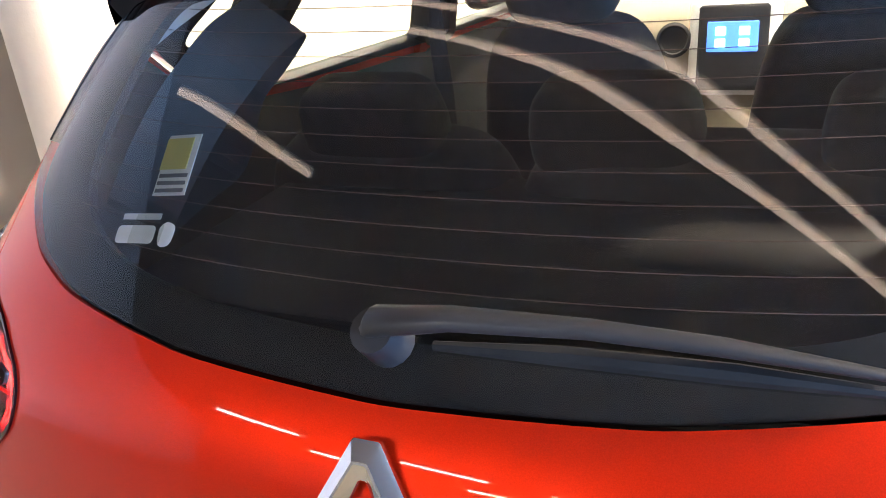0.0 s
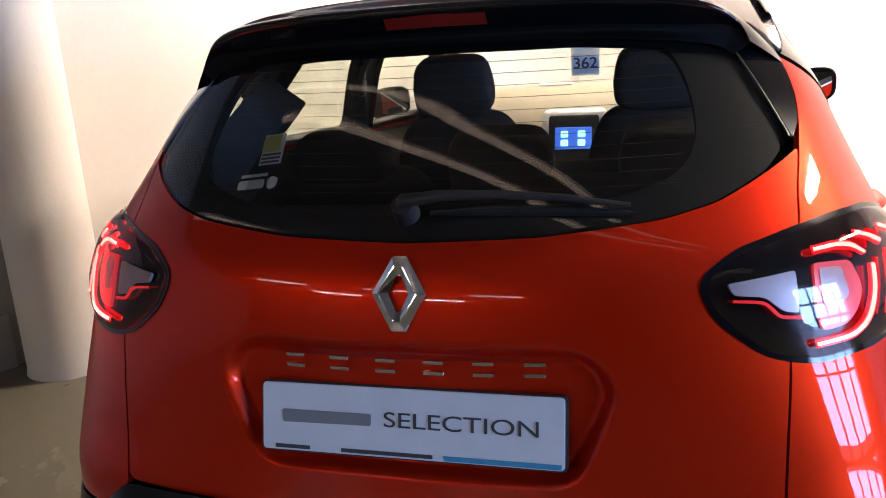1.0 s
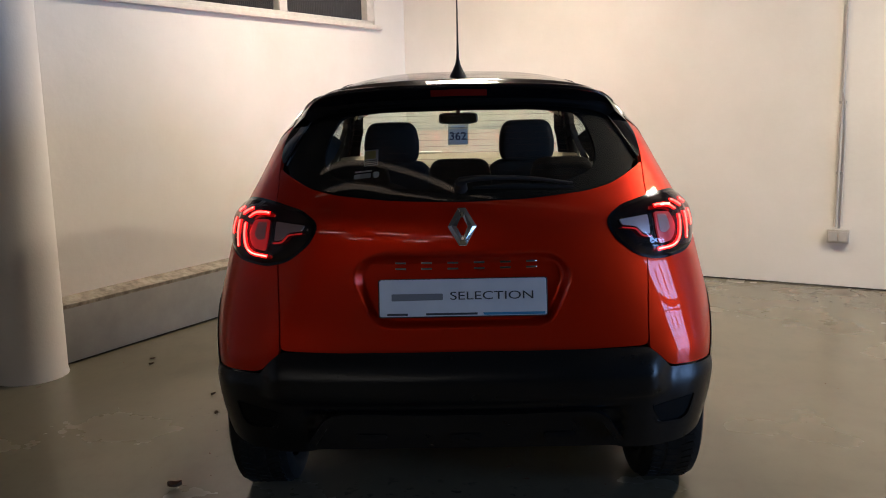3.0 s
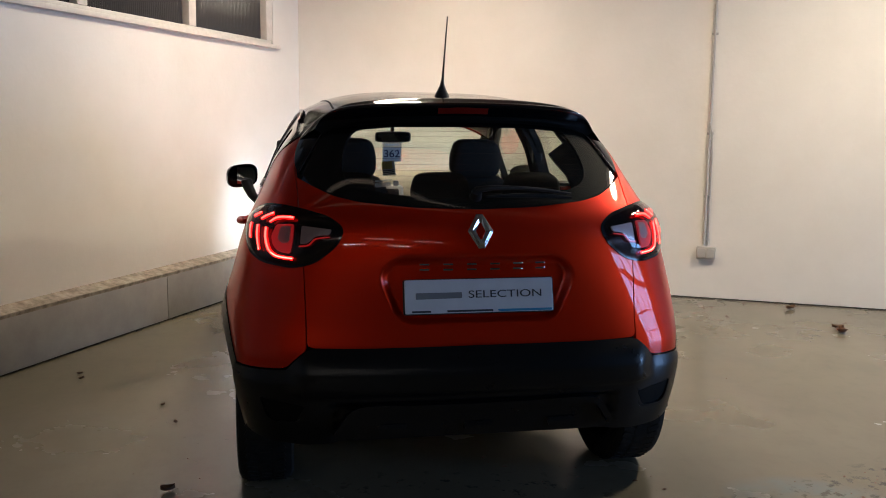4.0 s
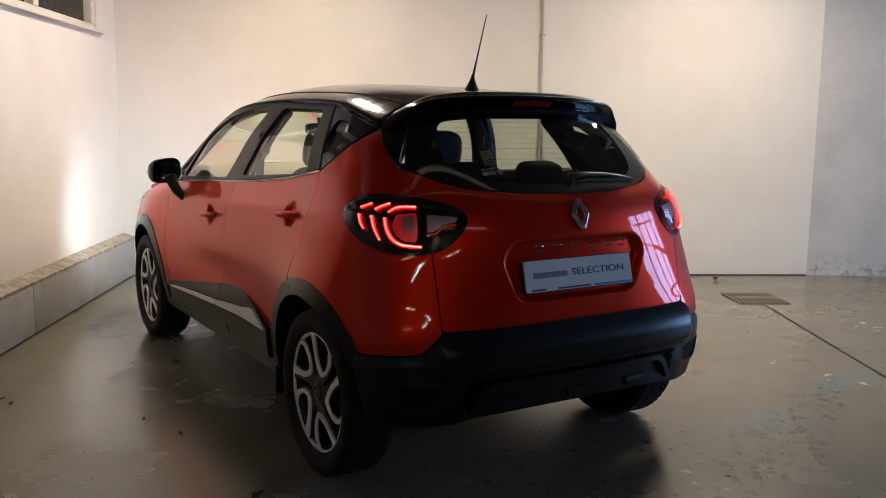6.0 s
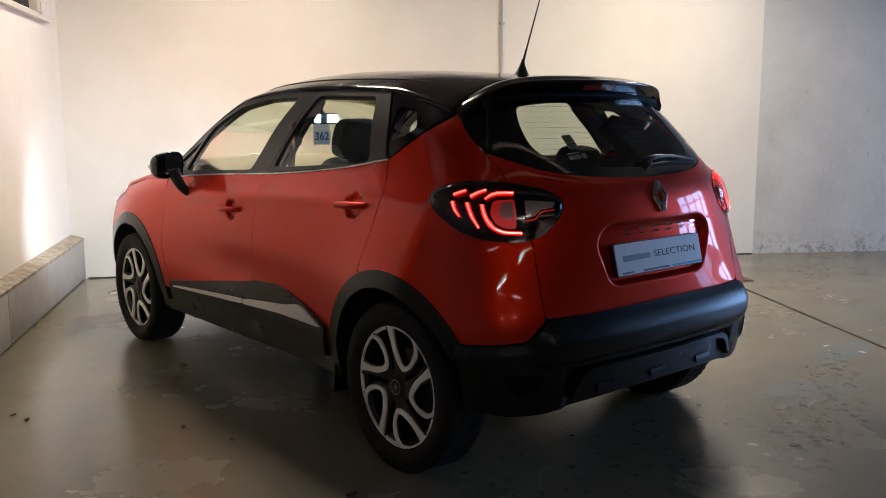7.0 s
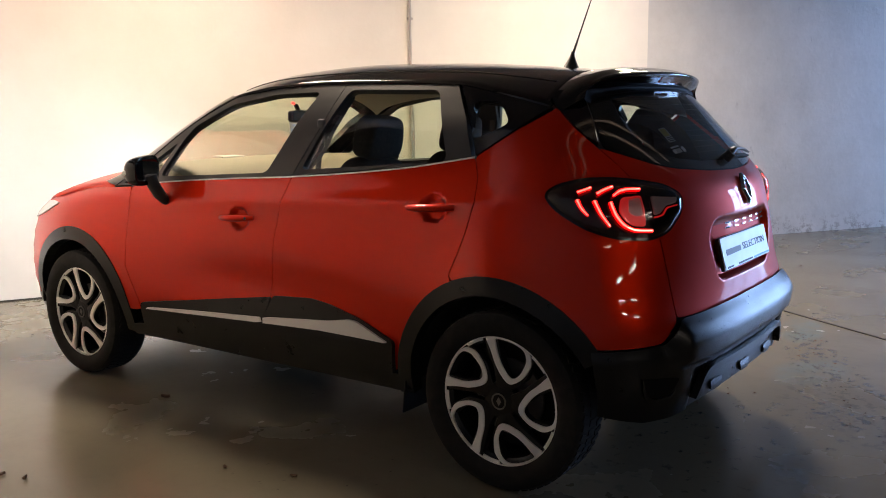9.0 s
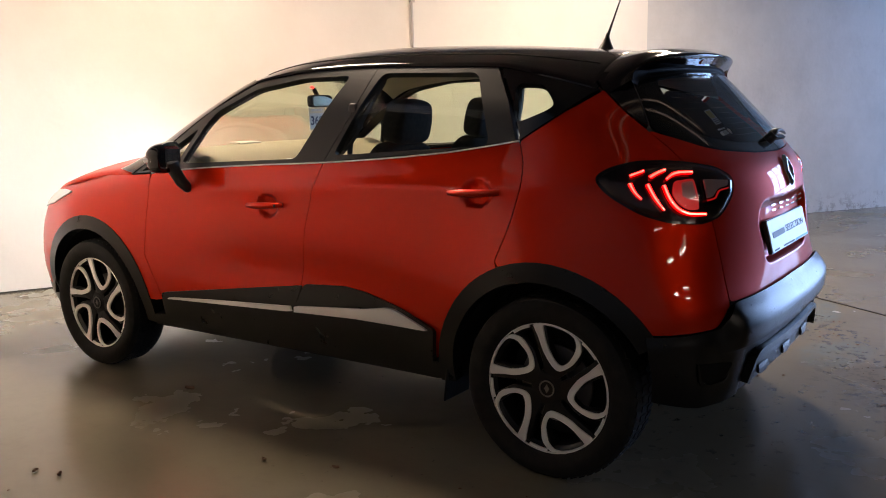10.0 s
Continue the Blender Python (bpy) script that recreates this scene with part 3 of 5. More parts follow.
for d0, d1 in bays:
    bm = bmesh.new()
    n = int((d1 - d0) / .022)
    rows = []
    for i in range(n * 4 + 1):
        d = d0 + (d1 - d0) * i / (n * 4)
        u = WU - .006 + .006 * abs(math.sin(math.pi * i / 4))
        rows.append([bm.verts.new(room(u, d, z)) for z in (SILL + .03, WTOP - .045)])
    for a, b in zip(rows, rows[1:]):
        bm.faces.new((a[0], b[0], b[1], a[1]))
    back = [bm.verts.new(room(WU - .02, d, z)) for d, z in ((d0, SILL + .03), (d1, SILL + .03), (d1, WTOP - .045), (d0, WTOP - .045))]
    bm.faces.new(back)
    part("reeded_pane", bm, REEDED, win, "dark vertically reeded glass pane", smooth=True, angle=70)

# skirting boards of grey panels with a worn beige ledge
SKIRT_U = -3.0
skirting = empty("baseboard", "tall grey skirting panels with worn beige top ledge", "skirting", None, "", "structure")
cuts = (.62, 2.46, FAR - .01)
for d0, d1 in zip(cuts, cuts[1:]):
    room_box("skirting_panel", SKIRT_U - .03, SKIRT_U, d0 + .003, d1 - .003, .012, .335, SKIRT, parent=skirting, bevel=.003)
bm = bmesh.new()
loop = [(LEFT + .001, .30), (SKIRT_U - .006, .30), (SKIRT_U + .004, .338), (SKIRT_U + .004, .346), (LEFT + .001, .375)]
ends = [[bm.verts.new(room(u, d, z)) for u, z in loop] for d in (.62, FAR - .003)]
for i in range(5):
    bm.faces.new((ends[0][i], ends[0][(i + 1) % 5], ends[1][(i + 1) % 5], ends[1][i]))
bm.faces.new(ends[0]), bm.faces.new(ends[1][::-1])
part("ledge", bm, LEDGE, skirting, "worn beige painted ledge")
room_box("plinth_core", LEFT, SKIRT_U - .032, .62, FAR - .004, .0, .30, JOINT, parent=skirting)

room_box("baseboard_near", -3.26, -3.235, BACK, .45, 0, .26, SKIRT, "grey painted skirting board of the near wall", "skirting")

# round column
bm = lathe([(0, 0), (.195, 0), (.195, .004), (.19, .03), (.19, CEIL), (0, CEIL)], 72, "Z")
ob = part("column", bm, WALL, None, "", smooth=True)
ob.matrix_world = ROOM @ Matrix.Translation((-3.03, .62, 0))
tagged(ob, "round white painted concrete column by the side wall", "column", "", "structure")

# conduit with brackets and a socket box on the far wall
pipe = empty("conduit", "thin grey twin conduit fixed to the white wall", "conduit")
FW = FAR - .014
part("pipe", tube([room(.595, FW, .45), room(.595, FW, 1.2), room(.60, FW, 1.34), room(.60, FW, CEIL - .002)], .010, 8), CONDUIT, pipe, smooth=True)
part("cable", tube([room(.625, FW + .004, .45), room(.625, FW + .004, 1.18), room(.615, FW - .002, 1.36), room(.595, FW - .016, 1.45)], .006, 8), CONDUIT, pipe, smooth=True)
for z in (.85, 1.36, 2.15, 2.8):
    part("bracket", boxm(.05, .018, .02, ROOM @ Matrix.Translation((.602, FAR - .010, z)), .003), CONDUIT, pipe)
sock = empty("socket_box", "grey metal double socket box on the white wall", "socket")
part("box_body", boxm(.15, .045, .10, ROOM @ Matrix.Translation((.615, FAR - .0235, .385)), .006), BOXMETAL, sock, smooth=True)
for du in (-.035, .035):
    part("socket_face", boxm(.055, .008, .07, ROOM @ Matrix.Translation((.615 + du, FAR - .049, .385)), .002), CONDUIT, sock, "dull grey socket face")
room_box("trim", LEFT + .12, BEND - .01, FAR - .018, FAR - .001, 0, .009, JOINT, "rough dark grime strip at the wall foot", "trim")

# drain grate and floor joint
drain = empty("floor_drain", "rusty iron drain grate set in the concrete floor", "drain")
DU, DD = 2.20, 3.62
# no hole here: a flat plate carries the pit's shade as dark colour
part("pit_shade", boxm(.36, .36, .004, ROOM @ Matrix.Translation((DU, DD, .003)), 0), JOINT, drain, "flat dark plate for the shaded pit below the bars")
for du, dd, sx, sy in ((-.19, 0, .025, .405), (.19, 0, .025, .405), (0, -.19, .355, .025), (0, .19, .355, .025)):
    part("grate_frame", boxm(sx, sy, .010, ROOM @ Matrix.Translation((DU + du, DD + dd, .006)), .001), GRATE, drain)
for i in range(9):
    part("grate_bar", boxm(.016, .345, .006, ROOM @ Matrix.Translation((DU - .15 + i * .0375, DD, .010)), .001), GRATE, drain)
ja, jb = room(1.24, BACK), room(2.175, DD - .21)
jm = Matrix.Translation((ja + jb) / 2 + Vector((0, 0, .002))) @ Matrix.Rotation(math.atan2(jb.y - ja.y, jb.x - ja.x), 4, "Z")
tagged(part("floor_joint", boxm((jb - ja).length, .016, .003, jm), JOINT), "dark open joint between floor slabs", "joint", "", "structure")
part("grate_frame", boxm(.345, .05, .008, ROOM @ Matrix.Translation((DU, DD, .010)), .001), GRATE, drain)

# glazed doorway: posts and rails that divide the daylight
gate_frame = empty("door_1", "tall glazed doorway frame against bright daylight", "doorway", None, "", "structure")
for i in range(5):
    d = DOOR_D0 + (DOOR_D1 - DOOR_D0) * i / 4
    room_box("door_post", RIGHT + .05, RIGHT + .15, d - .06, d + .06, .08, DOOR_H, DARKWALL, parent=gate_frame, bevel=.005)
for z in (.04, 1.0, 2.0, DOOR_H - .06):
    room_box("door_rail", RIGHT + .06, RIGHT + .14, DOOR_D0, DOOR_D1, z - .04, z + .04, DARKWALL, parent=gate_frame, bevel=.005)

# long dim tubes across the ceiling, a little askew to the walls
for u0, d0, u1, d1 in ((-1.7, -.53, 2.1, .08), (-1.7, -.71, 2.1, -.10), (-3.0, -1.44, -1.3, -1.39)):
    strip = empty("tube_strip", "long dim tube along the dark ceiling", "ceiling lamp", None, "tube strips")
    a, b = room(u0, d0, CEIL - .03), room(u1, d1, CEIL - .03)
    cuts = [a.lerp(b, k / 3) for k in range(4)] if u1 - u0 > 2 else [a, b]
    for p, q in zip(cuts, cuts[1:]):
        w = (q - p).normalized() * .008
        part("strip_tube", tube([p + w, (p + q) / 2, q - w], .016, 12), DIMTUBE, strip, "dim glowing tube", smooth=True)
    m = Matrix.Translation((a + b) / 2 + Vector((0, 0, .023))) @ Matrix.Rotation(math.atan2(b.y - a.y, b.x - a.x), 4, "Z")
    part("strip_body", boxm((b - a).length, .05, .014, m, .002), WHITEWOOD, strip)

# ceiling battens with their tubes
for u, d, along, watts in BATTENS:
    m = ROOM @ pose(u, d, CEIL - .05, 0, 0, 90 if along else 0)
    lamp = empty("ceiling_batten", "slim white fluorescent batten on the ceiling", "ceiling lamp", None, "ceiling battens")
    part("batten_body", boxm(1.25, .06, .05, m @ Matrix.Translation((0, 0, .0235)), .004), WHITEWOOD, lamp)
    part("tube", tube([m @ Vector((x, 0, -.025)) for x in (-.59, 0, .59)], .013, 12), TUBE, lamp, "glowing white tube", smooth=True)
    for x in (-.6, .6):
        part("tube_holder", boxm(.02, .035, .05, m @ Matrix.Translation((x, 0, -.02)), .003), WHITEWOOD, lamp)

# dry leaves and grit on the floor
rng = random.Random(7)
bm = bmesh.new()
spots = [(rng.uniform(-2.9, -.2), rng.uniform(-2.5, 4.4)) for _ in range(34)] + [(rng.uniform(.3, 6.5), FAR - .08 - abs(rng.gauss(0, .5))) for _ in range(60)] + [(rng.uniform(.4, 6.0), rng.uniform(-2, 4.4)) for _ in range(60)]
# a trail of dirt behind the car
spots += [(1.75 - 1.2 * k / 90 + rng.gauss(0, .05), 1.37 - 1.5 * k / 90 + rng.gauss(0, .05)) for k in range(0, 90, 2)]
spots += [(rng.gauss(-.05, .35), rng.gauss(.45, .25)) for _ in range(30)]
for u, d in spots:
    r, turn = rng.choice((.0025, .003, .005, .006, .010)), rng.uniform(0, math.tau)
    ring = []
    for k in range(6):
        a = turn + k * math.tau / 6
        s = r * rng.uniform(.5, 1.2) * (1.6 if k % 3 == 0 else .8)
        ring.append(bm.verts.new(room(u + s * math.cos(a), d + s * math.sin(a), .001 + rng.uniform(0, .35) * r)))
    top = bm.verts.new(room(u, d, .003 + .4 * r))
    for k in range(6):
        bm.faces.new((ring[k], ring[(k + 1) % 6], top))
tagged(part("fallen_leaves", bm, LEAF), "scattered dry brown leaf scraps and grit on floor", "leaves", "", "stuff")


def dry_leaf(x, y, size, turn, curl):
    """A curled dead leaf: a bent blade with a stalk."""
    bm = bmesh.new()
    rows = []
    for i in range(9):
        t = i / 8
        w = .34 * math.sin(math.pi * t ** .8) * (1 + .18 * math.sin(9 * t))
        rows.append([bm.verts.new(((t - .5) * size, s * w * size, (.05 + curl * (abs(s) ** 2) * .35 + .15 * curl * (t - .5) ** 2 * 4) * size)) for s in (-1, -.5, 0, .5, 1)])
    for p, q in zip(rows, rows[1:]):
        for k in range(4):
            bm.faces.new((p[k], q[k], q[k + 1], p[k + 1]))
    tube([(.5 * size, 0, .08 * size), (.62 * size, .03 * size, .05 * size), (.75 * size, .08 * size, .03 * size)], .012 * size, 5, bm)
    bmesh.ops.transform(bm, matrix=pose(x, y, .001, 0, 0, turn), verts=bm.verts)
    return tagged(part("dry_leaf", bm, LEAF, None, "", smooth=True), "curled brown dry leaf lying on concrete floor", "leaf", "dry leaves")


LEAVES = [(3.26, 3.33, .10, 20, .6), (3.17, 2.56, .12, 70, .5), (-1.76, 2.15, .03, 40, .8), (-1.17, 1.33, .032, 100, .6), (3.22, 2.67, .08, 150, .7),
          (-1.11, .52, .055, 15, .9), (-1.79, 2.26, .03, 200, .6), (-2.19, 2.02, .035, 80, .8), (-1.26, 1.61, .03, 60, .6), (-.86, 2.52, .05, 110, .7), (4.05, 2.87, .08, 30, .7)]
for row in LEAVES:
    dry_leaf(*row)

# ---------------------------------------------------------------- the car
car = empty("car", "red compact crossover car with black roof, lamps lit", "car")
AZ = .325
BELT = [(2.95, 1.000), (2.79, 1.012), (2.477, 1.043), (2.1, 1.068), (1.70, 1.089), (1.13, 1.137), (.80, 1.185)]
DRIP = [(.98, 1.450), (1.3, 1.463), (1.65, 1.469), (1.94, 1.460), (2.22, 1.425), (2.515, 1.291), (2.95, 1.000)]
SHUT_B = [(1.845, .36), (1.845, .45), (1.80, .634), (1.775, .827), (1.735, .98), (1.70, 1.089)]
DOOR_REAR = [(.80, 1.185), (.768, 1.11), (.757, 1.03), (.775, .93), (.80, .85), (.83, .77)]
SHUT_T = [(.612, 1.222), (.606, 1.16), (.600, 1.08), (.592, .95), (.590, .80), (.588, .655)]

HANDLES = ((2.005, .902), (.945, 1.003))


def scoops(uv, p):
    """The round hollows behind the door handles."""
    o = np.zeros(len(uv))
    for hy, hz in HANDLES:
        r = np.hypot((uv[:, 0] - hy + .008) / .062, (uv[:, 1] - hz + .004) / .050)
        t = np.clip((1.08 - r) / .38, 0, 1)
        o -= .022 * t * t * (3 - 2 * t)
    return o


for sign in (-1, 1):
    fl, co, pr = on_flank(sign), on_corner(sign), on_prow(sign)
    # doors
    ends = [(2.815, .62), (2.803, .80), (2.79, .93)]
    front = [*SHUT_B, (2.1, 1.068), (2.477, 1.043), (2.79, 1.012), *ends[::-1], (2.735, .46), (2.70, .345)]
    fd = panel("front_door", fl, rounded(front, .02), RED, car, scoops, res=.015)
    back = [*DOOR_REAR, *arc(AXLES[0], AZ, .44, 68, 18, 8), (1.11, .36), *SHUT_B, (1.13, 1.137)]
    rd = panel("rear_door", fl, rounded(back, .015), RED, car, scoops, res=.015)
    panel("door_backing", fl, shrunk(resampled(rounded(front, .02), .05), .012), LINER, fd, -.03, rim=0, res=.08)
    panel("door_backing", fl, shrunk(resampled(rounded(back, .015), .05), .012), LINER, rd, -.03, rim=0, res=.08)
    # quarter panel round the corner
    q = [side_point(*p) for p in DOOR_REAR[::-1]] + [side_point(.65, 1.285), (.774, 1.358, .01)]
    q += [(.728, 1.294), (.687, 1.251)] + [rear_point(*p) for p in SHUT_T]
    q += [(.480, .653), (.506, .624), (.537, .583, .02), side_point(.30, .572)]
    q += [side_point(y, z) for y, z, _ in arc(AXLES[0], AZ, .44, 148, 70, 12)]
    q_in = q[:-12] + [side_point(y, z) for y, z, _ in arc(AXLES[0], AZ, .49, 150, 72, 12)]
    qp = panel("quarter_panel", co, rounded(q, .012), RED, car, res=.03)
    panel("quarter_backing", co, shrunk(resampled(rounded(q_in, .012), .04), .008), LINER, qp, -.025, rim=0, res=.05)
    # front wing
    wing = [(2.79, 1.008), *ends[::-1], (2.735, .46), (2.72, .40)] + arc(AXLES[1], AZ, .44, 170, 20, 14) + [(3.74, .60), (3.76, .80), (3.70, .885), (3.5, .945), (3.2, .985), (2.95, .998)]
    panel("front_wing", fl, rounded(wing, .01), RED, car, res=.04)

    # cladding along the sills, one piece for each door
    def clad(uv, p):
        return .020 - .012 * np.clip((uv[:, 1] - .44) / .16, 0, 1)
    c1 = [(2.70, .325), (2.70, .452), (2.3, .507), (1.80, .576), (1.842, .45), (1.842, .338)]
    c2 = [(1.850, .338), (1.850, .45), (1.79, .582), (1.566, .597), (1.45, .585), (1.28, .547), (1.10, .484), (1.115, .350)]
    for c, who in ((c1, fd), (c2, rd)):
        panel("door_cladding", fl, rounded(c, .02), PLASTIC, who, clad, rim=.03, res=.04, label="grained black plastic cladding")
    s1 = [(2.66, .424), (2.64, .437), (2.3, .459), (1.85, .484), (1.842, .458), (2.3, .438)]
    s2 = [(1.836, .458), (1.832, .487), (1.45, .520), (1.335, .541), (1.29, .538), (1.125, .480), (1.14, .474), (1.5, .472)]
    for c, who in ((s1, fd), (s2, rd)):
        panel("chrome_strip", fl, rounded(c, .004), STRIP, who, .026, rim=.02, res=.03, label="satin chrome strip")
    # sill
    sill = [(2.82, .270), (2.80, .335), (1.845, .345), (1.08, .355), (1.06, .280)]
    panel("sill", fl, rounded(sill, .01), PLASTIC, car, .004, rim=.05, res=.05)
    # wheel arch trims
    for k, (a0, a1) in enumerate(((-6, 152), (2, 186))):
        ring = arc(AXLES[k], AZ, .462, a0, a1, 26) + arc(AXLES[k], AZ, .392, a1, a0, 26)
        panel("arch_trim", fl, ring, PLASTIC, car, .004, rim=.05, res=.03, label="grained black plastic arch trim")

    # window frames with their panes
    def window(n, outline, res=.05):
        return rounded(outline, .03)
    hole_f = window("f", [(1.86, 1.100), (1.685, 1.435), (1.95, 1.430), (2.21, 1.390), (2.44, 1.290), (2.495, 1.225), (2.58, 1.062)])
    hole_q = rounded([(2.615, 1.060), (2.540, 1.215), (2.65, 1.150), (2.88, 1.015)], .015)
    hole_r = window("r", [(1.655, 1.118), (1.515, 1.440), (1.055, 1.428), (.985, 1.30), (.925, 1.168)])
    hole_d = rounded([(.872, 1.385), (.765, 1.380), (.695, 1.308), (.72, 1.29), (.82, 1.250), (.842, 1.265)], .03)
    split = [(1.70, 1.091), (1.60, 1.30), (1.555, 1.466)]
    ff = [*split, *DRIP[2:], *BELT[1:4]]
    fr = [*split[::-1], (1.13, 1.139), (.815, 1.185), (.88, 1.32), (.975, 1.449), (1.3, 1.463)]
    fq = [(.80, 1.187), (.865, 1.32), (.965, 1.449), (.75, 1.405), (.63, 1.375), (.556, 1.358), (.65, 1.287)]
    panel("door_frame", fl, ff, TRIM, fd, .002, rim=.03, res=.03, holes=[hole_f, hole_q])
    panel("door_frame", fl, fr, TRIM, rd, .002, rim=.03, res=.03, holes=[hole_r])
    panel("quarter_frame", fl, fq, GLOSS, car, .002, rim=.03, res=.025, holes=[hole_d])
    for h, who, nm in ((hole_f, fd, "door_window"), (hole_q, fd, "corner_window"), (hole_r, rd, "door_window"), (hole_d, car, "quarter_window")):
        pane = panel(nm, fl, h, PANE, who, -.006, rim=0, res=.05, gap=-.004, label="clear side window glass")
        pane.visible_shadow = False
    # bright line along the foot of the windows
    ribbon("waist_strip", fl, [(y, z - .002) for y, z in BELT[1:]], (.006, .006), STRIP, car, .002, .003, "thin bright waist strip")
    ribbon("gutter", fl, [(y, z + .002) for y, z in [(.80, 1.418)] + DRIP], (.012, .012), GLOSS, car, .001, .004, "black roof gutter")

    # door handles with their scoops
    for hy, hz, who in ((2.005, .902, fd), (.945, 1.003, rd)):
        pts, rr = [], []
        base = flank([hy], [hz], sign)[0]
        for t in np.linspace(-1, 1, 15):
            lift = .026 * (1 - abs(t) ** 3.2) + .003
            pts.append((base[0] + sign * lift, hy + .105 * t, hz - .005 * t))
            rr.append(.012 + .005 * (1 - t * t))
        part("door_handle", tube(pts, rr, 12, flat=.85), RED, who, "body-coloured door handle", smooth=True, angle=60)
        if hy > 1.5:
            part("lock_cap", tube([(base[0] + sign * .030, hy - .082, hz + .004), (base[0] + sign * .034, hy - .082, hz + .004)], .006, 12), TRIM, who, "small dark lock cylinder")

    # mirrors: a shell, its glass, foot and indicator
    mx, my, mz = (-.885 if sign < 0 else .85), 2.535, 1.098
    mirror = empty("wing_mirror", "", "", car)
    toe = Matrix.Translation((mx, my, 0)) @ Matrix.Rotation(radians(16 if sign < 0 else -13), 4, "Z") @ Matrix.Translation((-mx, -my, 0))
    bm = bmesh.new()
    bmesh.ops.create_uvsphere(bm, u_segments=28, v_segments=16, radius=1)
    for v in bm.verts:
        c = v.co
        c.x, c.z = math.copysign(abs(c.x) ** .62, c.x), math.copysign(abs(c.z) ** .66, c.z)
        c.y = c.y if c.y > 0 else max(c.y, -.25)
        v.co = toe @ Vector((mx + sign * .092 * c.x, my + .066 * c.y * (1 - .25 * sign * c.x), mz + .068 * c.z + .008 * sign * c.x))
    part("shell", bm, GLOSS, mirror, "glossy black mirror shell", smooth=True, angle=50)
    bm = bmesh.new()
    loop = rounded([(-.075, -.048), (-.075, .048), (.076, .052), (.076, -.046)], .035, 7)
    prism(loop, .003, toe @ Matrix.Translation((mx, my - .0180, mz)) @ Matrix.Rotation(radians(90), 4, "X") @ Matrix.Scale(-1 if sign < 0 else 1, 4, (1, 0, 0)), .0, bm)
    part("mirror_glass", bm, MIRROR, mirror, "mirror glass")
    part("mirror_foot", tube([(sign * .775, my - .03, .940), (sign * .800, my - .028, .952), (sign * .828, my - .020, .985), (sign * .850, my - .008, 1.03), (sign * .860, my, 1.07)], [.018, .028, .034, .036, .040], 14, flat=.8), TRIM, mirror, "black mirror foot", smooth=True)
    part("indicator", boxm(.02, .06, .022, Matrix.Translation((mx + sign * .082, my + .018, mz - .008)), .006), INDICATOR, mirror, "white side indicator")
    sail = rounded([(2.80, 1.012), (2.60, 1.034), (2.62, 1.06), (2.70, 1.10)], .01)
    panel("mirror_sail", fl, sail, TRIM, fd, .010, rim=.01, res=.03)

    # tail lamp
    lamp = empty("tail_lamp", "", "", car)
    outline = [(.839, 1.066), (.795, 1.097), (.722, 1.117), (.640, 1.118), (.563, 1.109), (.469, 1.089), (.413, 1.053), (.431, .998), (.490, .940), (.551, .922), (.656, .933), (.728, .961), (.805, 1.018)]
    shape = rounded(outline, .025)

    def bulge(uv, p, shape=shape):
        return .004 + .020 * np.clip(within(uv, shape)[1] / .05, 0, 1) ** .6
    panel("lamp_housing", co, shape, GLOSS, lamp, .003, rim=.02, res=.02, gap=-.006, label="black lamp housing")
    inner = shrunk(shape, .012)
    guides = (("led_c", [(.660, 1.042), (.655, 1.019), (.648, .998), (.627, .966), (.597, .951), (.549, .947)], (.013, .014, .013, .012)),
              ("led_bar", [(.651, 1.060), (.628, 1.075), (.604, 1.079), (.570, 1.078)], (.007, .013, .012, .011)),
              ("led_hook", [(.702, 1.046), (.688, 1.005), (.668, .966)], (.014, .012, .007)),
              ("led_bar", [(.693, 1.067), (.672, 1.079), (.648, 1.088)], (.012, .009)),
              ("led_hook", [(.746, 1.048), (.737, 1.023), (.722, 1.001)], (.014, .007)),
              ("led_bar", [(.744, 1.071), (.706, 1.086)], (.010, .008)))
    for nm, way, wide in guides:
        guide = ribbon(nm, co, way, wide, GUIDE, lamp, .012, .004, "glowing red light guide")
        ribbon("led_core", co, way, [w * .42 for w in wide], LED, guide, .016, .003, "bright core of the light guide")
    panel("red_lens", co, rounded([(.630, 1.058), (.566, 1.064), (.560, 1.010), (.562, .961), (.602, .965), (.626, .985), (.640, 1.016)], .012), REDLENS, lamp, .009, rim=.006, res=.02, label="red-lit ribbed reflector")
    panel("lens_block", co, rounded([(.610, 1.052), (.572, 1.056), (.568, 1.000), (.590, .992), (.614, 1.008)], .008), REVERSE, lamp, .011, rim=.004, res=.02, label="pale reflector block")
    panel("reverse_lens", co, rounded([(.540, 1.058), (.443, 1.050), (.450, 1.030), (.491, 1.023), (.512, 1.000), (.535, .994)], .008), REVERSE, lamp, .013, rim=.006, res=.02, label="clear reversing lens")
    ribbon("led_tick", co, [(.537, .989), (.510, .994), (.488, 1.017), (.449, 1.024)], (.006, .004), TICK, lamp, .012, .003, "red edge of the lens")
    cover = panel("lamp_cover", co, shape, SMOKE, lamp, bulge, rim=0, res=.018, gap=.002, label="smoked clear lamp cover")
    cover.visible_shadow = False

    # mud flaps
    flap = boxm(.17, .008, .13, pose(sign * .735, 1.075, .265, 6, 0, 0), .003)
    part("mud_flap", flap, PLASTIC, car)
    # headlamp
    hl = [(.24, .80), (.30, .865), (.46, .90), (.50, .895), (.44, .82), (.34, .775)]
    panel("headlamp", pr, rounded(hl, .012), REVERSE, car, .006, rim=.03, res=.03, label="clear headlamp")
    apron = [(.0, .36), (.0, .86), (.24, .86), (.36, .90), (.44, .905), (.465, .80), (.46, .62), (.455, .42), (.40, .34)]
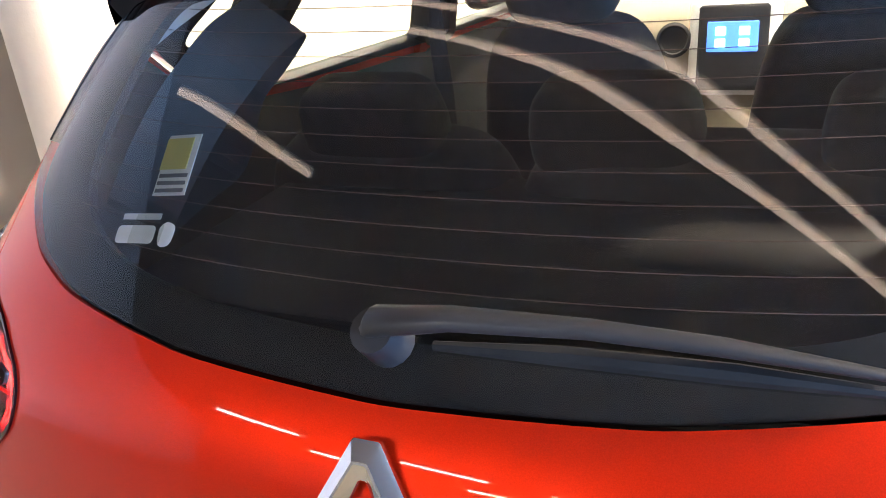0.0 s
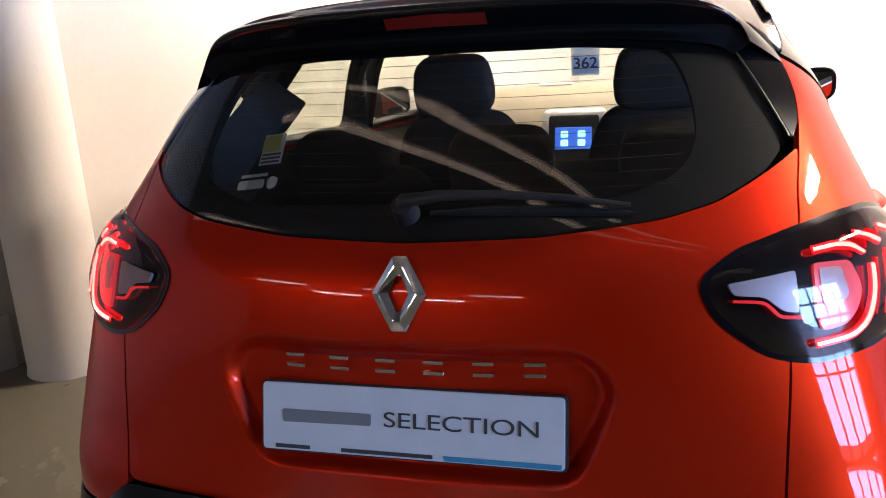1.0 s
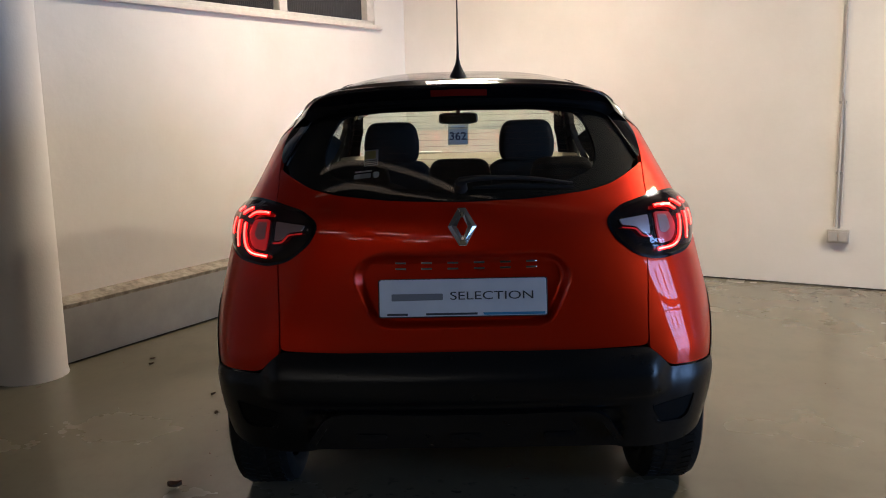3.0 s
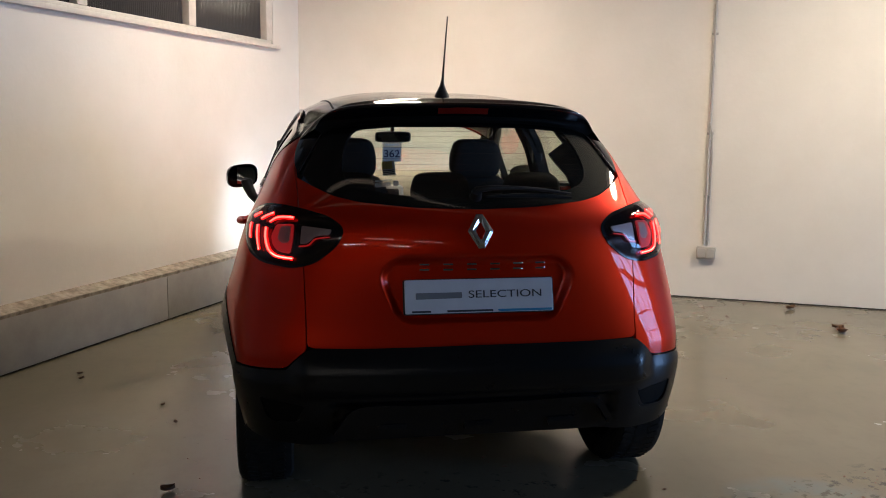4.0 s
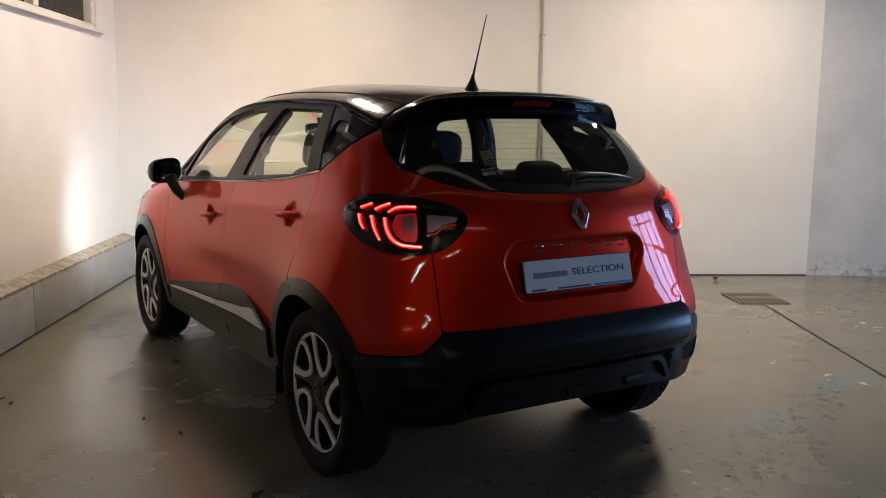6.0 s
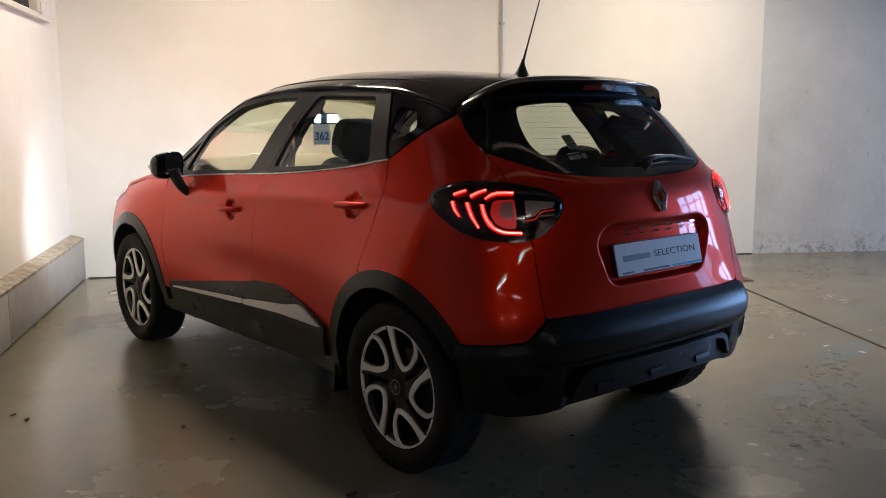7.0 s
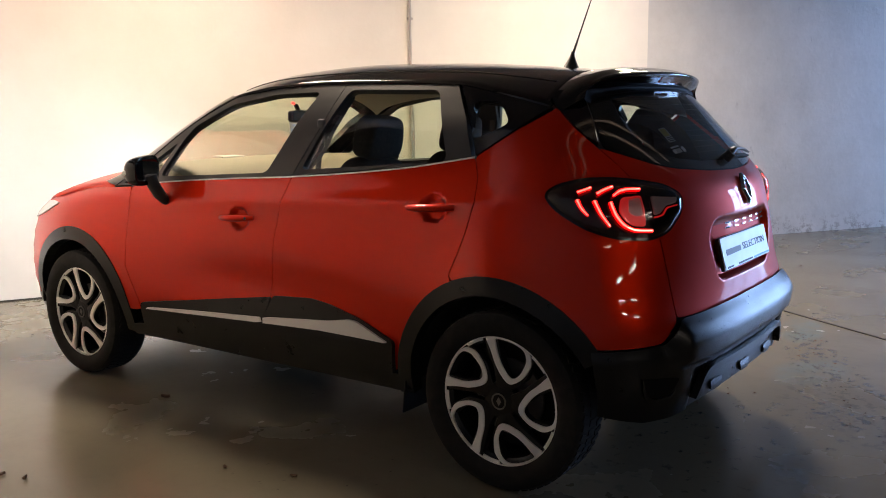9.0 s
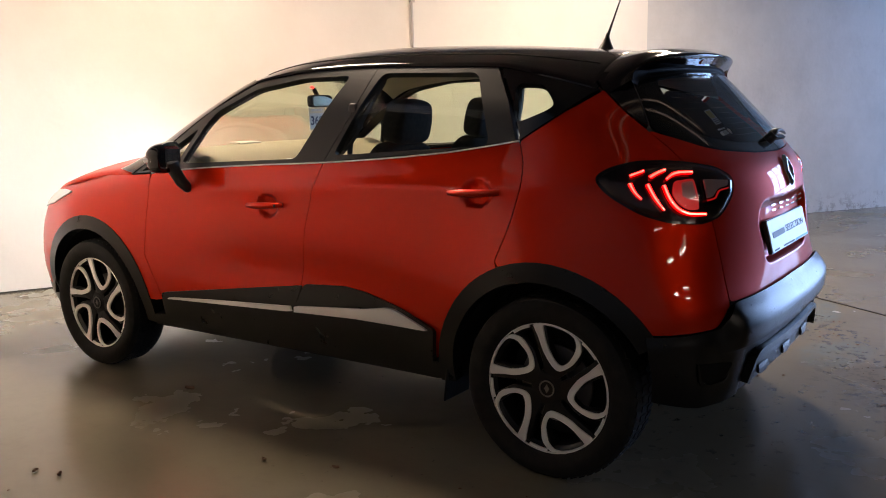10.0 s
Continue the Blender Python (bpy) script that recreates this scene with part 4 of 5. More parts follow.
    panel("front_bumper", pr, rounded(apron, .01), RED, car, -.002, rim=.02, res=.05)
    low = [(.0, .20), (.0, .36), (.40, .36), (.455, .42), (.46, .24)]
    panel("front_lip", pr, rounded(low, .01), PLASTIC, car, .006, rim=.02, res=.05)

# roof, as ribs across from gutter to gutter
ROOF_MID = curve([(.36, 1.470), (.5, 1.492), (.82, 1.526), (1.2, 1.553), (1.65, 1.566), (2.02, 1.549), (2.29, 1.503), (2.48, 1.445)])
ROOF_EDGE = curve([(.36, 1.32), (.556, 1.356), (.75, 1.403), (.98, 1.449), (1.3, 1.463), (1.65, 1.469), (1.94, 1.460), (2.22, 1.425), (2.48, 1.31)])


def roof_sheet(y0, y1, ny, nx=33):
    ys = np.linspace(y0, y1, ny)
    verts = []
    for y in ys:
        ze = float(ROOF_EDGE(y))
        xe = flank([y], [ze], 1)[0][0]
        for s in np.linspace(-1, 1, nx):
            verts.append((xe * s, y, ze + (float(ROOF_MID(y)) - ze) * (1 - abs(s) ** 3.4)))
    faces = [(j * nx + i, j * nx + i + 1, (j + 1) * nx + i + 1, (j + 1) * nx + i) for j in range(ny - 1) for i in range(nx - 1)]
    return verts, faces


v, f = roof_sheet(.57, 2.48, 60)
roof = mesh_part("roof", v, f, GLOSS, car, "glossy black roof")
th = roof.modifiers.new("thick", "SOLIDIFY")
th.thickness, th.offset = .012, -1
v, f = roof_sheet(.50, 2.36, 40)
mesh_part("headlining", [(x * .93, y, z - .035) for x, y, z in v], [q[::-1] for q in f], PALELINER, car, "pale fabric headlining")
for sign in (-1, 1):
    part("roof_groove", tube([(sign * .455, y, float(ROOF_EDGE(y)) + (float(ROOF_MID(y)) - float(ROOF_EDGE(y))) * (1 - abs(.455 / flank([y], [float(ROOF_EDGE(y))], 1)[0][0]) ** 3.4) - .001) for y in np.linspace(.62, 2.3, 30)], .004, 8), SHADOW, car)

# spoiler: a hood over the rear window that runs down its sides as blades
def roof_height(x, y):
    ze = float(ROOF_EDGE(y))
    xe = flank([y], [ze], 1)[0][0]
    return ze + (float(ROOF_MID(y)) - ze) * (1 - min(1, abs(x) / xe) ** 3.4)


def surf(x, z, lift):
    a, zz = rear_point(x, z)
    p = corner([a / SC], [zz])
    return (p + outward(p) * lift)[0]


STEPS = (0, .18, .32, .43, .53, .60, .70, .82, 1)
LIP = [curve(list(zip(STEPS, c))) for c in ((0, .20, .35, .44, .50, .527, .545, .567, .590), (.350, .366, .394, .420, .450, .468, .452, .425, .384), (1.487, 1.484, 1.477, 1.466, 1.442, 1.410, 1.350, 1.292, 1.233))]
FOOT = [curve(list(zip(STEPS, c))) for c in ((0, .20, .316, .42, .470, .494, .524, .556, .586), (1.414, 1.411, 1.405, 1.394, 1.385, 1.378, 1.335, 1.283, 1.229))]
EDGE_U = curve([(.60, .774), (.70, .742), (.82, .700), (1, .652)])
EDGE_Z = curve([(.60, 1.361), (.70, 1.316), (.82, 1.267), (1, 1.229)])
rows = []
for t in np.linspace(-.64, .64, 73):
    k, sg = abs(t), -1 if t < 0 else 1
    lip = np.array([float(c(k)) for c in LIP])
    foot = surf(float(FOOT[0](k)), float(FOOT[1](k)), .004)
    if k < .60:
        # along the rear end of the roof sheet
        y = .580
        xe = flank([y], [float(ROOF_EDGE(y))], 1)[0][0]
        rx = xe * (k / .60) ** .9
        root = np.array([rx, y, roof_height(rx, y) + .003])
    else:
        p = corner([float(EDGE_U(k)) / SC], [float(EDGE_Z(k))])
        root = (p + outward(p) * .003)[0]
    thick = 1 - .92 * min(1, max(0, (k - .42) / .20))
    if k > .60:
        lip = lip + outward(lip[None])[0] * .003
    back_ = (root - lip) / max(np.linalg.norm(root - lip), 1e-6)
    up = np.array([0, 0, 1.0]) if k < .5 else np.array([.7, -.3, .5])
    low = lip + np.array([0, .034, -.046]) * thick
    sec = [root, root * .66 + lip * .34 + up * .010 * thick, root * .33 + lip * .67 + up * .014 * thick, lip + back_ * .020 * thick + up * .004 * thick, lip, lip + np.array([0, -.001, -.012]) * thick, low, foot * .5 + low * .5 + back_ * .010 * thick, foot]
    rows.append([(sg * p[0], p[1], p[2]) for p in sec])
net = np.array(rows)
for _ in range(5):
    net[1:-1] = (net[:-2] + 2 * net[1:-1] + net[2:]) / 4
pad = np.concatenate([2 * net[:, :1] - net[:, 1:2], net, 2 * net[:, -1:] - net[:, -2:-1]], 1)
fine = []
for i in range(1, pad.shape[1] - 2):
    p0, p1, p2, p3 = (pad[:, i + j] for j in (-1, 0, 1, 2))
    for t in (0, .25, .5, .75):
        fine.append(.5 * (2 * p1 + (p2 - p0) * t + (2 * p0 - 5 * p1 + 4 * p2 - p3) * t * t + (3 * p1 - p0 - 3 * p2 + p3) * t ** 3))
fine.append(net[:, -1])
rows = np.stack(fine, 1)
k = len(rows[0])
sp = bmesh.new()
under = bmesh.new()
LIPROW = 24
for mesh, i0, i1 in ((sp, 0, LIPROW), (under, LIPROW, k - 1)):
    vv = [[mesh.verts.new(p) for p in r[i0:i1 + 1]] for r in rows]
    for a, b in zip(vv, vv[1:]):
        for i in range(i1 - i0):
            mesh.faces.new((a[i], b[i], b[i + 1], a[i + 1]))
spoiler = part("spoiler", sp, GLOSS, car, "glossy black roof spoiler with side blades", smooth=True, angle=60)
part("spoiler_underside", under, BORDER, spoiler, "matt black spoiler underside", smooth=True)
BLADE = [(.651, 1.229), (.687, 1.253), (.728, 1.296), (.774, 1.360), (.797, 1.392), (.760, 1.418), (.700, 1.420), (.655, 1.404), (.650, 1.32)]
for sign in (-1, 1):
    panel("side_blade", on_corner(sign), rounded(BLADE, .006), GLOSS, spoiler, .003, rim=.02, res=.02, label="flush glossy black side blade")
    ribbon("blade_edge", on_corner(sign), [(.6475, 1.235), (.649, 1.32), (.652, 1.395)], (.0035, .0035), TRIM, spoiler, .001, .003, "thin grey edge beside the glass")
bm = bmesh.new()
face = []
for x in np.linspace(-.094, .094, 9):
    k = abs(x) / .20 * .18
    lip = Vector([float(c(k)) for c in LIP])
    foot = Vector(surf(float(FOOT[0](k)), float(FOOT[1](k)), .004))
    lip.x = x
    face.append([bm.verts.new(lip + Vector((0, d, h))) for d, h in ((.026, -.016), (.003, -.016), (.018, -.038), (.042, -.038))])
for a, b in zip(face, face[1:]):
    for i in range(4):
        bm.faces.new((a[i], b[i], b[(i + 1) % 4], a[(i + 1) % 4]))
bm.faces.new(face[0]), bm.faces.new(face[-1][::-1])
part("brake_light", bm, BRAKELENS, spoiler, "unlit red high brake light")

# aerial
bm = lathe([(0, 0), (.034, 0), (.030, .010), (.020, .028), (.010, .05), (.006, .07), (0, .07)], 24, "Z")
aerial = empty("aerial", "", "", car)
ob = part("aerial_foot", bm, TRIM, aerial, "black rubber aerial foot", smooth=True)
ob.matrix_local = pose(0, .805, 1.520, 6, 0, 0)
p0, p1 = Vector((0, .795, 1.585)), Vector((0, .700, 1.835))
part("aerial_mast", tube([p0 - (p1 - p0) * .1, p0, p0 + (p1 - p0) * .25, p1], [.007, .006, .0036, .0022], 10), TRIM, aerial, "thin black aerial mast", smooth=True)

# tailgate
gate = [rear_point(sx * x, z) for sx, pts in ((-1, SHUT_T[::-1]), (1, [])) for x, z in pts]
edge = [(-.566, 1.197), (-.482, 1.160), (-.40, 1.143), (-.216, 1.127), (0, 1.121), (.216, 1.127), (.40, 1.143), (.482, 1.160), (.566, 1.197)]
gate += [rear_point(*p) for p in edge] + [rear_point(*p) for p in SHUT_T]
gate += [rear_point(x, .652) for x in (.3, 0, -.3)]
RECESS = rounded([rear_point(*p) for p in ((-.278, .737), (-.347, .902), (-.286, .968), (.286, .968), (.347, .902), (.278, .737))], .045, 8)


def pressed(uv, p):
    i, d = within(uv, RECESS)
    sd = np.where(i, d, -d)
    t = np.clip((sd + .005) / .023, 0, 1)
    return -.030 * t * t * (3 - 2 * t) * np.clip((.985 - p[:, 2]) / .05, .50, 1)


tail = panel("tailgate", on_corner(1), rounded(gate, .02), RED, car, pressed, res=.0075)
# rear window: black printed border round the clear pane
side = [(.592, 1.226), (.562, 1.285), (.532, 1.345), (.503, 1.395), (.46, 1.43), (.25, 1.44)]
border = [(-.592, 1.226), *edge, *side, (0, 1.442), *[(-x, z) for x, z in side[:0:-1]]]
clear = [(-.455, 1.25), (-.425, 1.205), (-.34, 1.180), (-.2, 1.166), (0, 1.160), (.2, 1.166), (.34, 1.180), (.425, 1.205), (.455, 1.25), (.435, 1.34), (.40, 1.395), (.25, 1.408), (0, 1.410), (-.25, 1.408), (-.40, 1.395), (-.435, 1.34)]
b_loop, c_loop = rounded([rear_point(*p) for p in border], .02), rounded([rear_point(*p) for p in clear], .04)
window_r = panel("rear_window", on_corner(1), b_loop, REARPANE, tail, .003, rim=0, res=.018, label="tinted rear window glass")
window_r.visible_shadow = False
panel("window_border", on_corner(1), b_loop, BORDER, tail, -.007, rim=.01, res=.018, holes=[c_loop], label="black printed window border")
for i in range(11):
    z = 1.19 + i * .0195
    w = .43 - .25 * max(0, z - 1.30)
    ribbon("demister_line", on_corner(1), [rear_point(x, z) for x in (-w, -w / 2, 0, w / 2, w)], (.0005, .0005), DEMIST, window_r, -.002, .0006, "thin brown heating line")

# rear wiper
wiper = empty("rear_wiper", "", "", car)


def over_glass(x, z, lift):
    a, zz = rear_point(x, z)
    p = corner([a / SC], [zz])
    return Vector((p + outward(p) * lift)[0])


part("wiper_arm", tube([over_glass(x, z, h) for x, z, h in ((-.012, 1.158, .016), (.0, 1.163, .034), (.06, 1.169, .036), (.16, 1.171, .030), (.25, 1.167, .024), (.352, 1.156, .018))], [.014, .017, .013, .010, .009, .005], 12, flat=.7), TRIM, wiper, "black plastic wiper arm", smooth=True, angle=60)
part("wiper_blade", tube([over_glass(x, z, .008) for x, z in ((.04, 1.157), (.14, 1.159), (.26, 1.156), (.356, 1.149))], [.004, .008, .008, .004], 8), RUBBER, wiper, "rubber wiper blade", smooth=True)
part("pivot_cap", tube([over_glass(.0, 1.157, .004), over_glass(.0, 1.157, .038)], [.022, .018], 16), TRIM, wiper, smooth=True)

# stickers inside the rear window
def on_glass(x, z, lift=.004, spin=0.0):
    a, zz = rear_point(x, z)
    p = corner([a / SC], [zz])
    n = Vector(outward(p)[0])
    right = Vector((0, 0, 1)).cross(n).normalized()
    up = n.cross(right)
    m = Matrix((right, up, n)).transposed().to_4x4()
    return Matrix.Translation(Vector(p[0]) + n * lift) @ m @ Matrix.Rotation(radians(spin), 4, "Z")


m = on_glass(-.290, 1.255, -.001, 8)
st = part("window_sticker", boxm(.046, .066, .0008, m, 0), PAPER, window_r, "white and yellow paper window sticker")
part("sticker_patch", boxm(.038, .034, .0008, m @ Matrix.Translation((-.004, .012, .0010)), 0), YELLOW, st, "pale yellow patch")
for k in range(3):
    part("print_bar", boxm(.040, .004, .0006, m @ Matrix.Translation((0, -.012 - .008 * k, .0012)), 0), INK, st, "dark printed bar")
m = on_glass(-.300, 1.199, .0028, 8) @ Matrix.Scale(.78, 4)
bm = bmesh.new()
prism(rounded([(-.056, -.012), (-.056, .012), (.016, .012), (.016, -.012)], .008), .0006, m, 0, bm)
prism(rounded([(.026, -.014), (.022, .010), (.034, .018), (.052, .012), (.050, -.012), (.038, -.017)], .008), .0006, m, 0, bm)
prism([(-.052, .020), (-.052, .028), (.020, .028), (.020, .020)], .0006, m, 0, bm)
part("white_sticker", bm, PAPER, window_r, "white transfer of plain shapes")

# badge, lettering and number plate
badge = bmesh.new()
m = on_glass(.002, 1.048, .0)
outer = [(-.012, .060), (.012, .060), (.046, 0), (.013, -.060), (-.011, -.060), (-.046, 0)]
mid = [(-.006, .044), (.006, .044), (.032, 0), (.007, -.044), (-.005, -.044), (-.032, 0)]
inn = [(-.003, .028), (.003, .028), (.016, 0), (.004, -.028), (-.002, -.028), (-.016, 0)]
vs = [[badge.verts.new(m @ Vector((x, y, h))) for x, y in lp] for lp, h in ((outer, .001), (outer, .006), (mid, .015), (inn, .008), (inn, .001))]
for a, b in zip(vs, vs[1:]):
    for i in range(6):
        badge.faces.new((a[i], a[(i + 1) % 6], b[(i + 1) % 6], b[i]))
bmesh.ops.bevel(badge, geom=[e for e in badge.edges], offset=.0012, segments=1, affect="EDGES")
part("badge", badge, CHROME, tail, "chrome diamond badge")
for i in range(6):
    x = -.192 + i * .0815
    m = on_glass(x, .930, -.010)
    bm = boxm(.034, .0065, .007, m @ Matrix.Translation((0, .0090, 0)), .001)
    for dx, dz, sx, sz in ((0, -.0090, .034, .0065),):
        boxm(sx, sz, .007, m @ Matrix.Translation((dx, dz, 0)), .001, 2, bm)
    part("letter_bar", bm, CHROME, tail, "plain chrome shape in place of a letter")

plate = empty("number_plate", "", "", car)
PM = pose(0, .0500, .829, 90 - 14.0, 0, 0)
part("plate_sheet", prism(rounded([(-.26, -.0575), (-.26, .0575), (.26, .0575), (.26, -.0575)], .008, 6), .004, PM, .001), PLATE, plate, "white plastic dealer plate")
part("plate_holder", prism(rounded([(-.264, -.061), (-.264, .0605), (.264, .0605), (.264, -.061)], .010, 6), .012, PM @ Matrix.Translation((0, 0, -.0045)), .001), TRIM, plate, "black plate holder")
writing("plate_word", "SELECTION", .036, PM @ Matrix.Translation((.090, .004, .0008)), INK, plate, .0004, .258, "dark grey printed word")
part("plate_bar", prism(rounded([(-.222, -.009), (-.222, .013), (-.062, .013), (-.062, -.007)], .004), .001, PM @ Matrix.Translation((0, 0, .0014)), 0), PALEINK, plate, "grey bar in place of a name")
part("blue_strip", prism([(.066, -.0555), (.062, -.0475), (.255, -.0475), (.255, -.0555)], .001, PM @ Matrix.Translation((0, 0, .0014)), 0), BLUE, plate, "blue printed strip")
for x0, x1 in ((-.236, -.172), (-.115, .045)):
    part("print_bar", prism([(x0, -.054), (x0, -.0475), (x1, -.0475), (x1, -.054)], .001, PM @ Matrix.Translation((0, 0, .0014)), 0), INK, plate, "small dark printed bar")

# rear bumper
tops = [rear_point(x, z) for x, z in ((0, .662), (.30, .660), (.56, .656))] + [(.482, .652), (.507, .622), (.538, .581), side_point(.28, .570)]
bot = [side_point(.262, .42), side_point(.27, .345), rear_point(.70, .315), rear_point(.60, .312), rear_point(.45, .325), rear_point(.2, .330), rear_point(0, .330)]
right = tops + bot
left = [(-u, z) for u, z in right[1:-1]][::-1]


ROLL = curve([(.25, .004), (.33, .012), (.40, .020), (.46, .024), (.498, .028), (.512, .050), (.54, .055), (.578, .057), (.592, .053), (.62, .037), (.652, .014), (.672, .002)])


SIDE = curve([(.25, .004), (.40, .008), (.53, .014), (.546, .011), (.572, .003), (.60, .0)])


def bumper_shape(uv, p):
    z, a = p[:, 2], np.abs(uv[:, 0])
    # the roll ends round before the corners, a shallow crease runs on along the sides
    t = np.clip((a - .470) / .080, 0, 1)
    f = 1 - t * t * (3 - 2 * t)
    o = ROLL(z) * f + SIDE(z) * (1 - f)
    box = np.clip((.455 - np.abs(a / .94)) / .02, 0, 1) * np.clip((.470 - z) / .014, 0, 1)
    return np.maximum(o - .020 * box, .002)


bumper = panel("rear_bumper", on_corner(1), rounded(right + left, .008), PLASTIC, car, bumper_shape, rim=.04, res=.02, label="grained dark plastic rear bumper")
# raised under-run moulding and corner reflectors
mould = [(.0, .450), (.20, .450), (.38, .458), (.425, .455), (.475, .375), (.44, .352), (.30, .345), (0, .343)]
ml = [rear_point(x, z) for x, z in mould]
panel("bumper_moulding", on_corner(1), rounded(ml + [(-u, z) for u, z in ml[1:-1]][::-1], .012), PLASTIC, bumper, .012, rim=.03, res=.02, label="sunk grained plastic panel")
rail = [rear_point(x, z) for x, z in ((.485, .362), (.462, .398), (.432, .438), (.405, .451), (.36, .455), (.18, .452), (0, .451))]
ribbon("moulding_rail", on_corner(1), rail + [(-u, z) for u, z in rail[:-1]][::-1], (.020, .026, .026, .026, .020), PLASTIC, bumper, .012, .026, "raised rail with bent ends")
for x0 in (-.30, 0, .30):
    tab = [rear_point(x0 + dx, z) for dx, z in ((-.056, .390), (.056, .390), (.044, .350), (-.044, .350))]
    panel("bumper_tab", on_corner(1), rounded(tab, .014), PLASTIC, bumper, lambda uv, p: .022 - .30 * np.clip(p[:, 2] - .372, 0, .03), rim=.03, res=.012)
for sign in (-1, 1):
    rf = [(.486, .462), (.606, .480), (.599, .424), (.565, .396), (.516, .398)]
    panel("corner_slot", on_corner(sign), rounded(rf, .015), BORDER, bumper, lambda uv, p: bumper_shape(uv, p) + .002, rim=.01, res=.015, label="dark corner reflector slot")
    ribbon("slot_lip", on_corner(sign), [rf[0], (.494, .425), rf[4], rf[3], (.592, .414), rf[1]], (.004, .009, .010, .009, .004), PLASTIC, bumper, .009, .009, "raised lip round the slot")

# dried mud specks on the bumper's roll
rng = random.Random(21)
bm = bmesh.new()
for _ in range(46):
    a, z, r = rng.uniform(-.54, .54), rng.uniform(.525, .635), rng.choice((.0016, .0022, .003))
    p = corner([a], [z])
    n = Vector(outward(p)[0])
    c = Vector(p[0]) + n * (float(bumper_shape(np.array([(a * SC, z)]), p)[0]) + .0012)
    s1 = n.cross(Vector((0, 0, 1))).normalized()
    s2 = n.cross(s1)
    ring = [bm.verts.new(c + (s1 * math.cos(k * math.tau / 6) + s2 * math.sin(k * math.tau / 6)) * r * rng.uniform(.7, 1.2)) for k in range(6)]
    bm.faces.new(ring)
tagged(part("mud_specks", bm, SHADOW, bumper), "dark dried mud specks on the bumper", "", "", "stuff")

# bonnet, windscreen, pillars
nx, ys = 21, np.linspace(2.98, 3.98, 16)
BON = curve([(2.98, 1.105), (3.2, 1.085), (3.5, 1.035), (3.8, .935), (3.98, .840)])
BEDGE = curve([(2.98, .995), (3.2, .985), (3.5, .950), (3.8, .872), (3.98, .79)])
BW = curve([(2.98, .745), (3.4, .735), (3.75, .66), (3.98, .46)])
v = [(float(BW(y)) * s, y, float(BON(y)) - float(BON(y) - BEDGE(y)) * abs(s) ** 3.2) for y in ys for s in np.linspace(-1, 1, nx)]
f = [(j * nx + i, j * nx + i + 1, (j + 1) * nx + i + 1, (j + 1) * nx + i) for j in range(len(ys) - 1) for i in range(nx - 1)]
bonnet = mesh_part("bonnet", v, f, RED, car)
th = bonnet.modifiers.new("thick", "SOLIDIFY")
th.thickness, th.offset = .02, -1


def prow_edge(y, z):
    p = flank([y], [z], 1)[0]
    return math.atan2(p[0], p[1] - MID)


A = [(2.95, 1.002), (2.78, 1.12), (2.515, 1.291), (2.37, 1.362), (2.22, 1.425)]
outer_a = [(prow_edge(y, z), z) for y, z in A]
inner_a = [(u - .10 - .04 * i / 4, z + .012) for i, (u, z) in enumerate(outer_a)]
for sign in (-1, 1):
    panel("windscreen_pillar", on_prow(sign), np.array(outer_a + inner_a[::-1]), GLOSS, car, .003, rim=.05, res=.03, label="glossy black windscreen pillar")
ws = np.array([(u + .01, z) for u, z in inner_a] + [(0, 1.47)] + [(-u - .01, z) for u, z in inner_a[::-1]] + [(0, 1.02)])
screen = panel("windscreen", on_prow(1), ws, PANE, car, -.004, rim=0, res=.06, label="clear windscreen")
screen.visible_shadow = False

# wheels
def ring_plate(outer, inner, depth, m, n=72):
    """A flat closed band between two outlines that begin side by side."""
    def even(lp):
        lp = np.concatenate([lp, lp[:1]])
        seg = np.r_[0, np.cumsum(np.linalg.norm(np.diff(lp, axis=0), axis=1))]
        t = np.linspace(0, seg[-1], n, endpoint=False)
        return np.stack([np.interp(t, seg, lp[:, k]) for k in range(2)], 1)
    o, i = even(outer), even(inner)
    mid = (o + i) / 2
    oe, ie = o + (mid - o) * .08, i + (mid - i) * .08
    bm = bmesh.new()
    rows = [[bm.verts.new(m @ Vector((x, y, z))) for x, y in lp] for lp, z in ((o, -depth), (o, -.001), (oe, 0), (ie, 0), (i, -.001), (i, -depth))]
    for p, q in zip(rows, rows[1:]):
        for k in range(n):
            bm.faces.new((p[k], p[(k + 1) % n], q[(k + 1) % n], q[k]))
    return bm


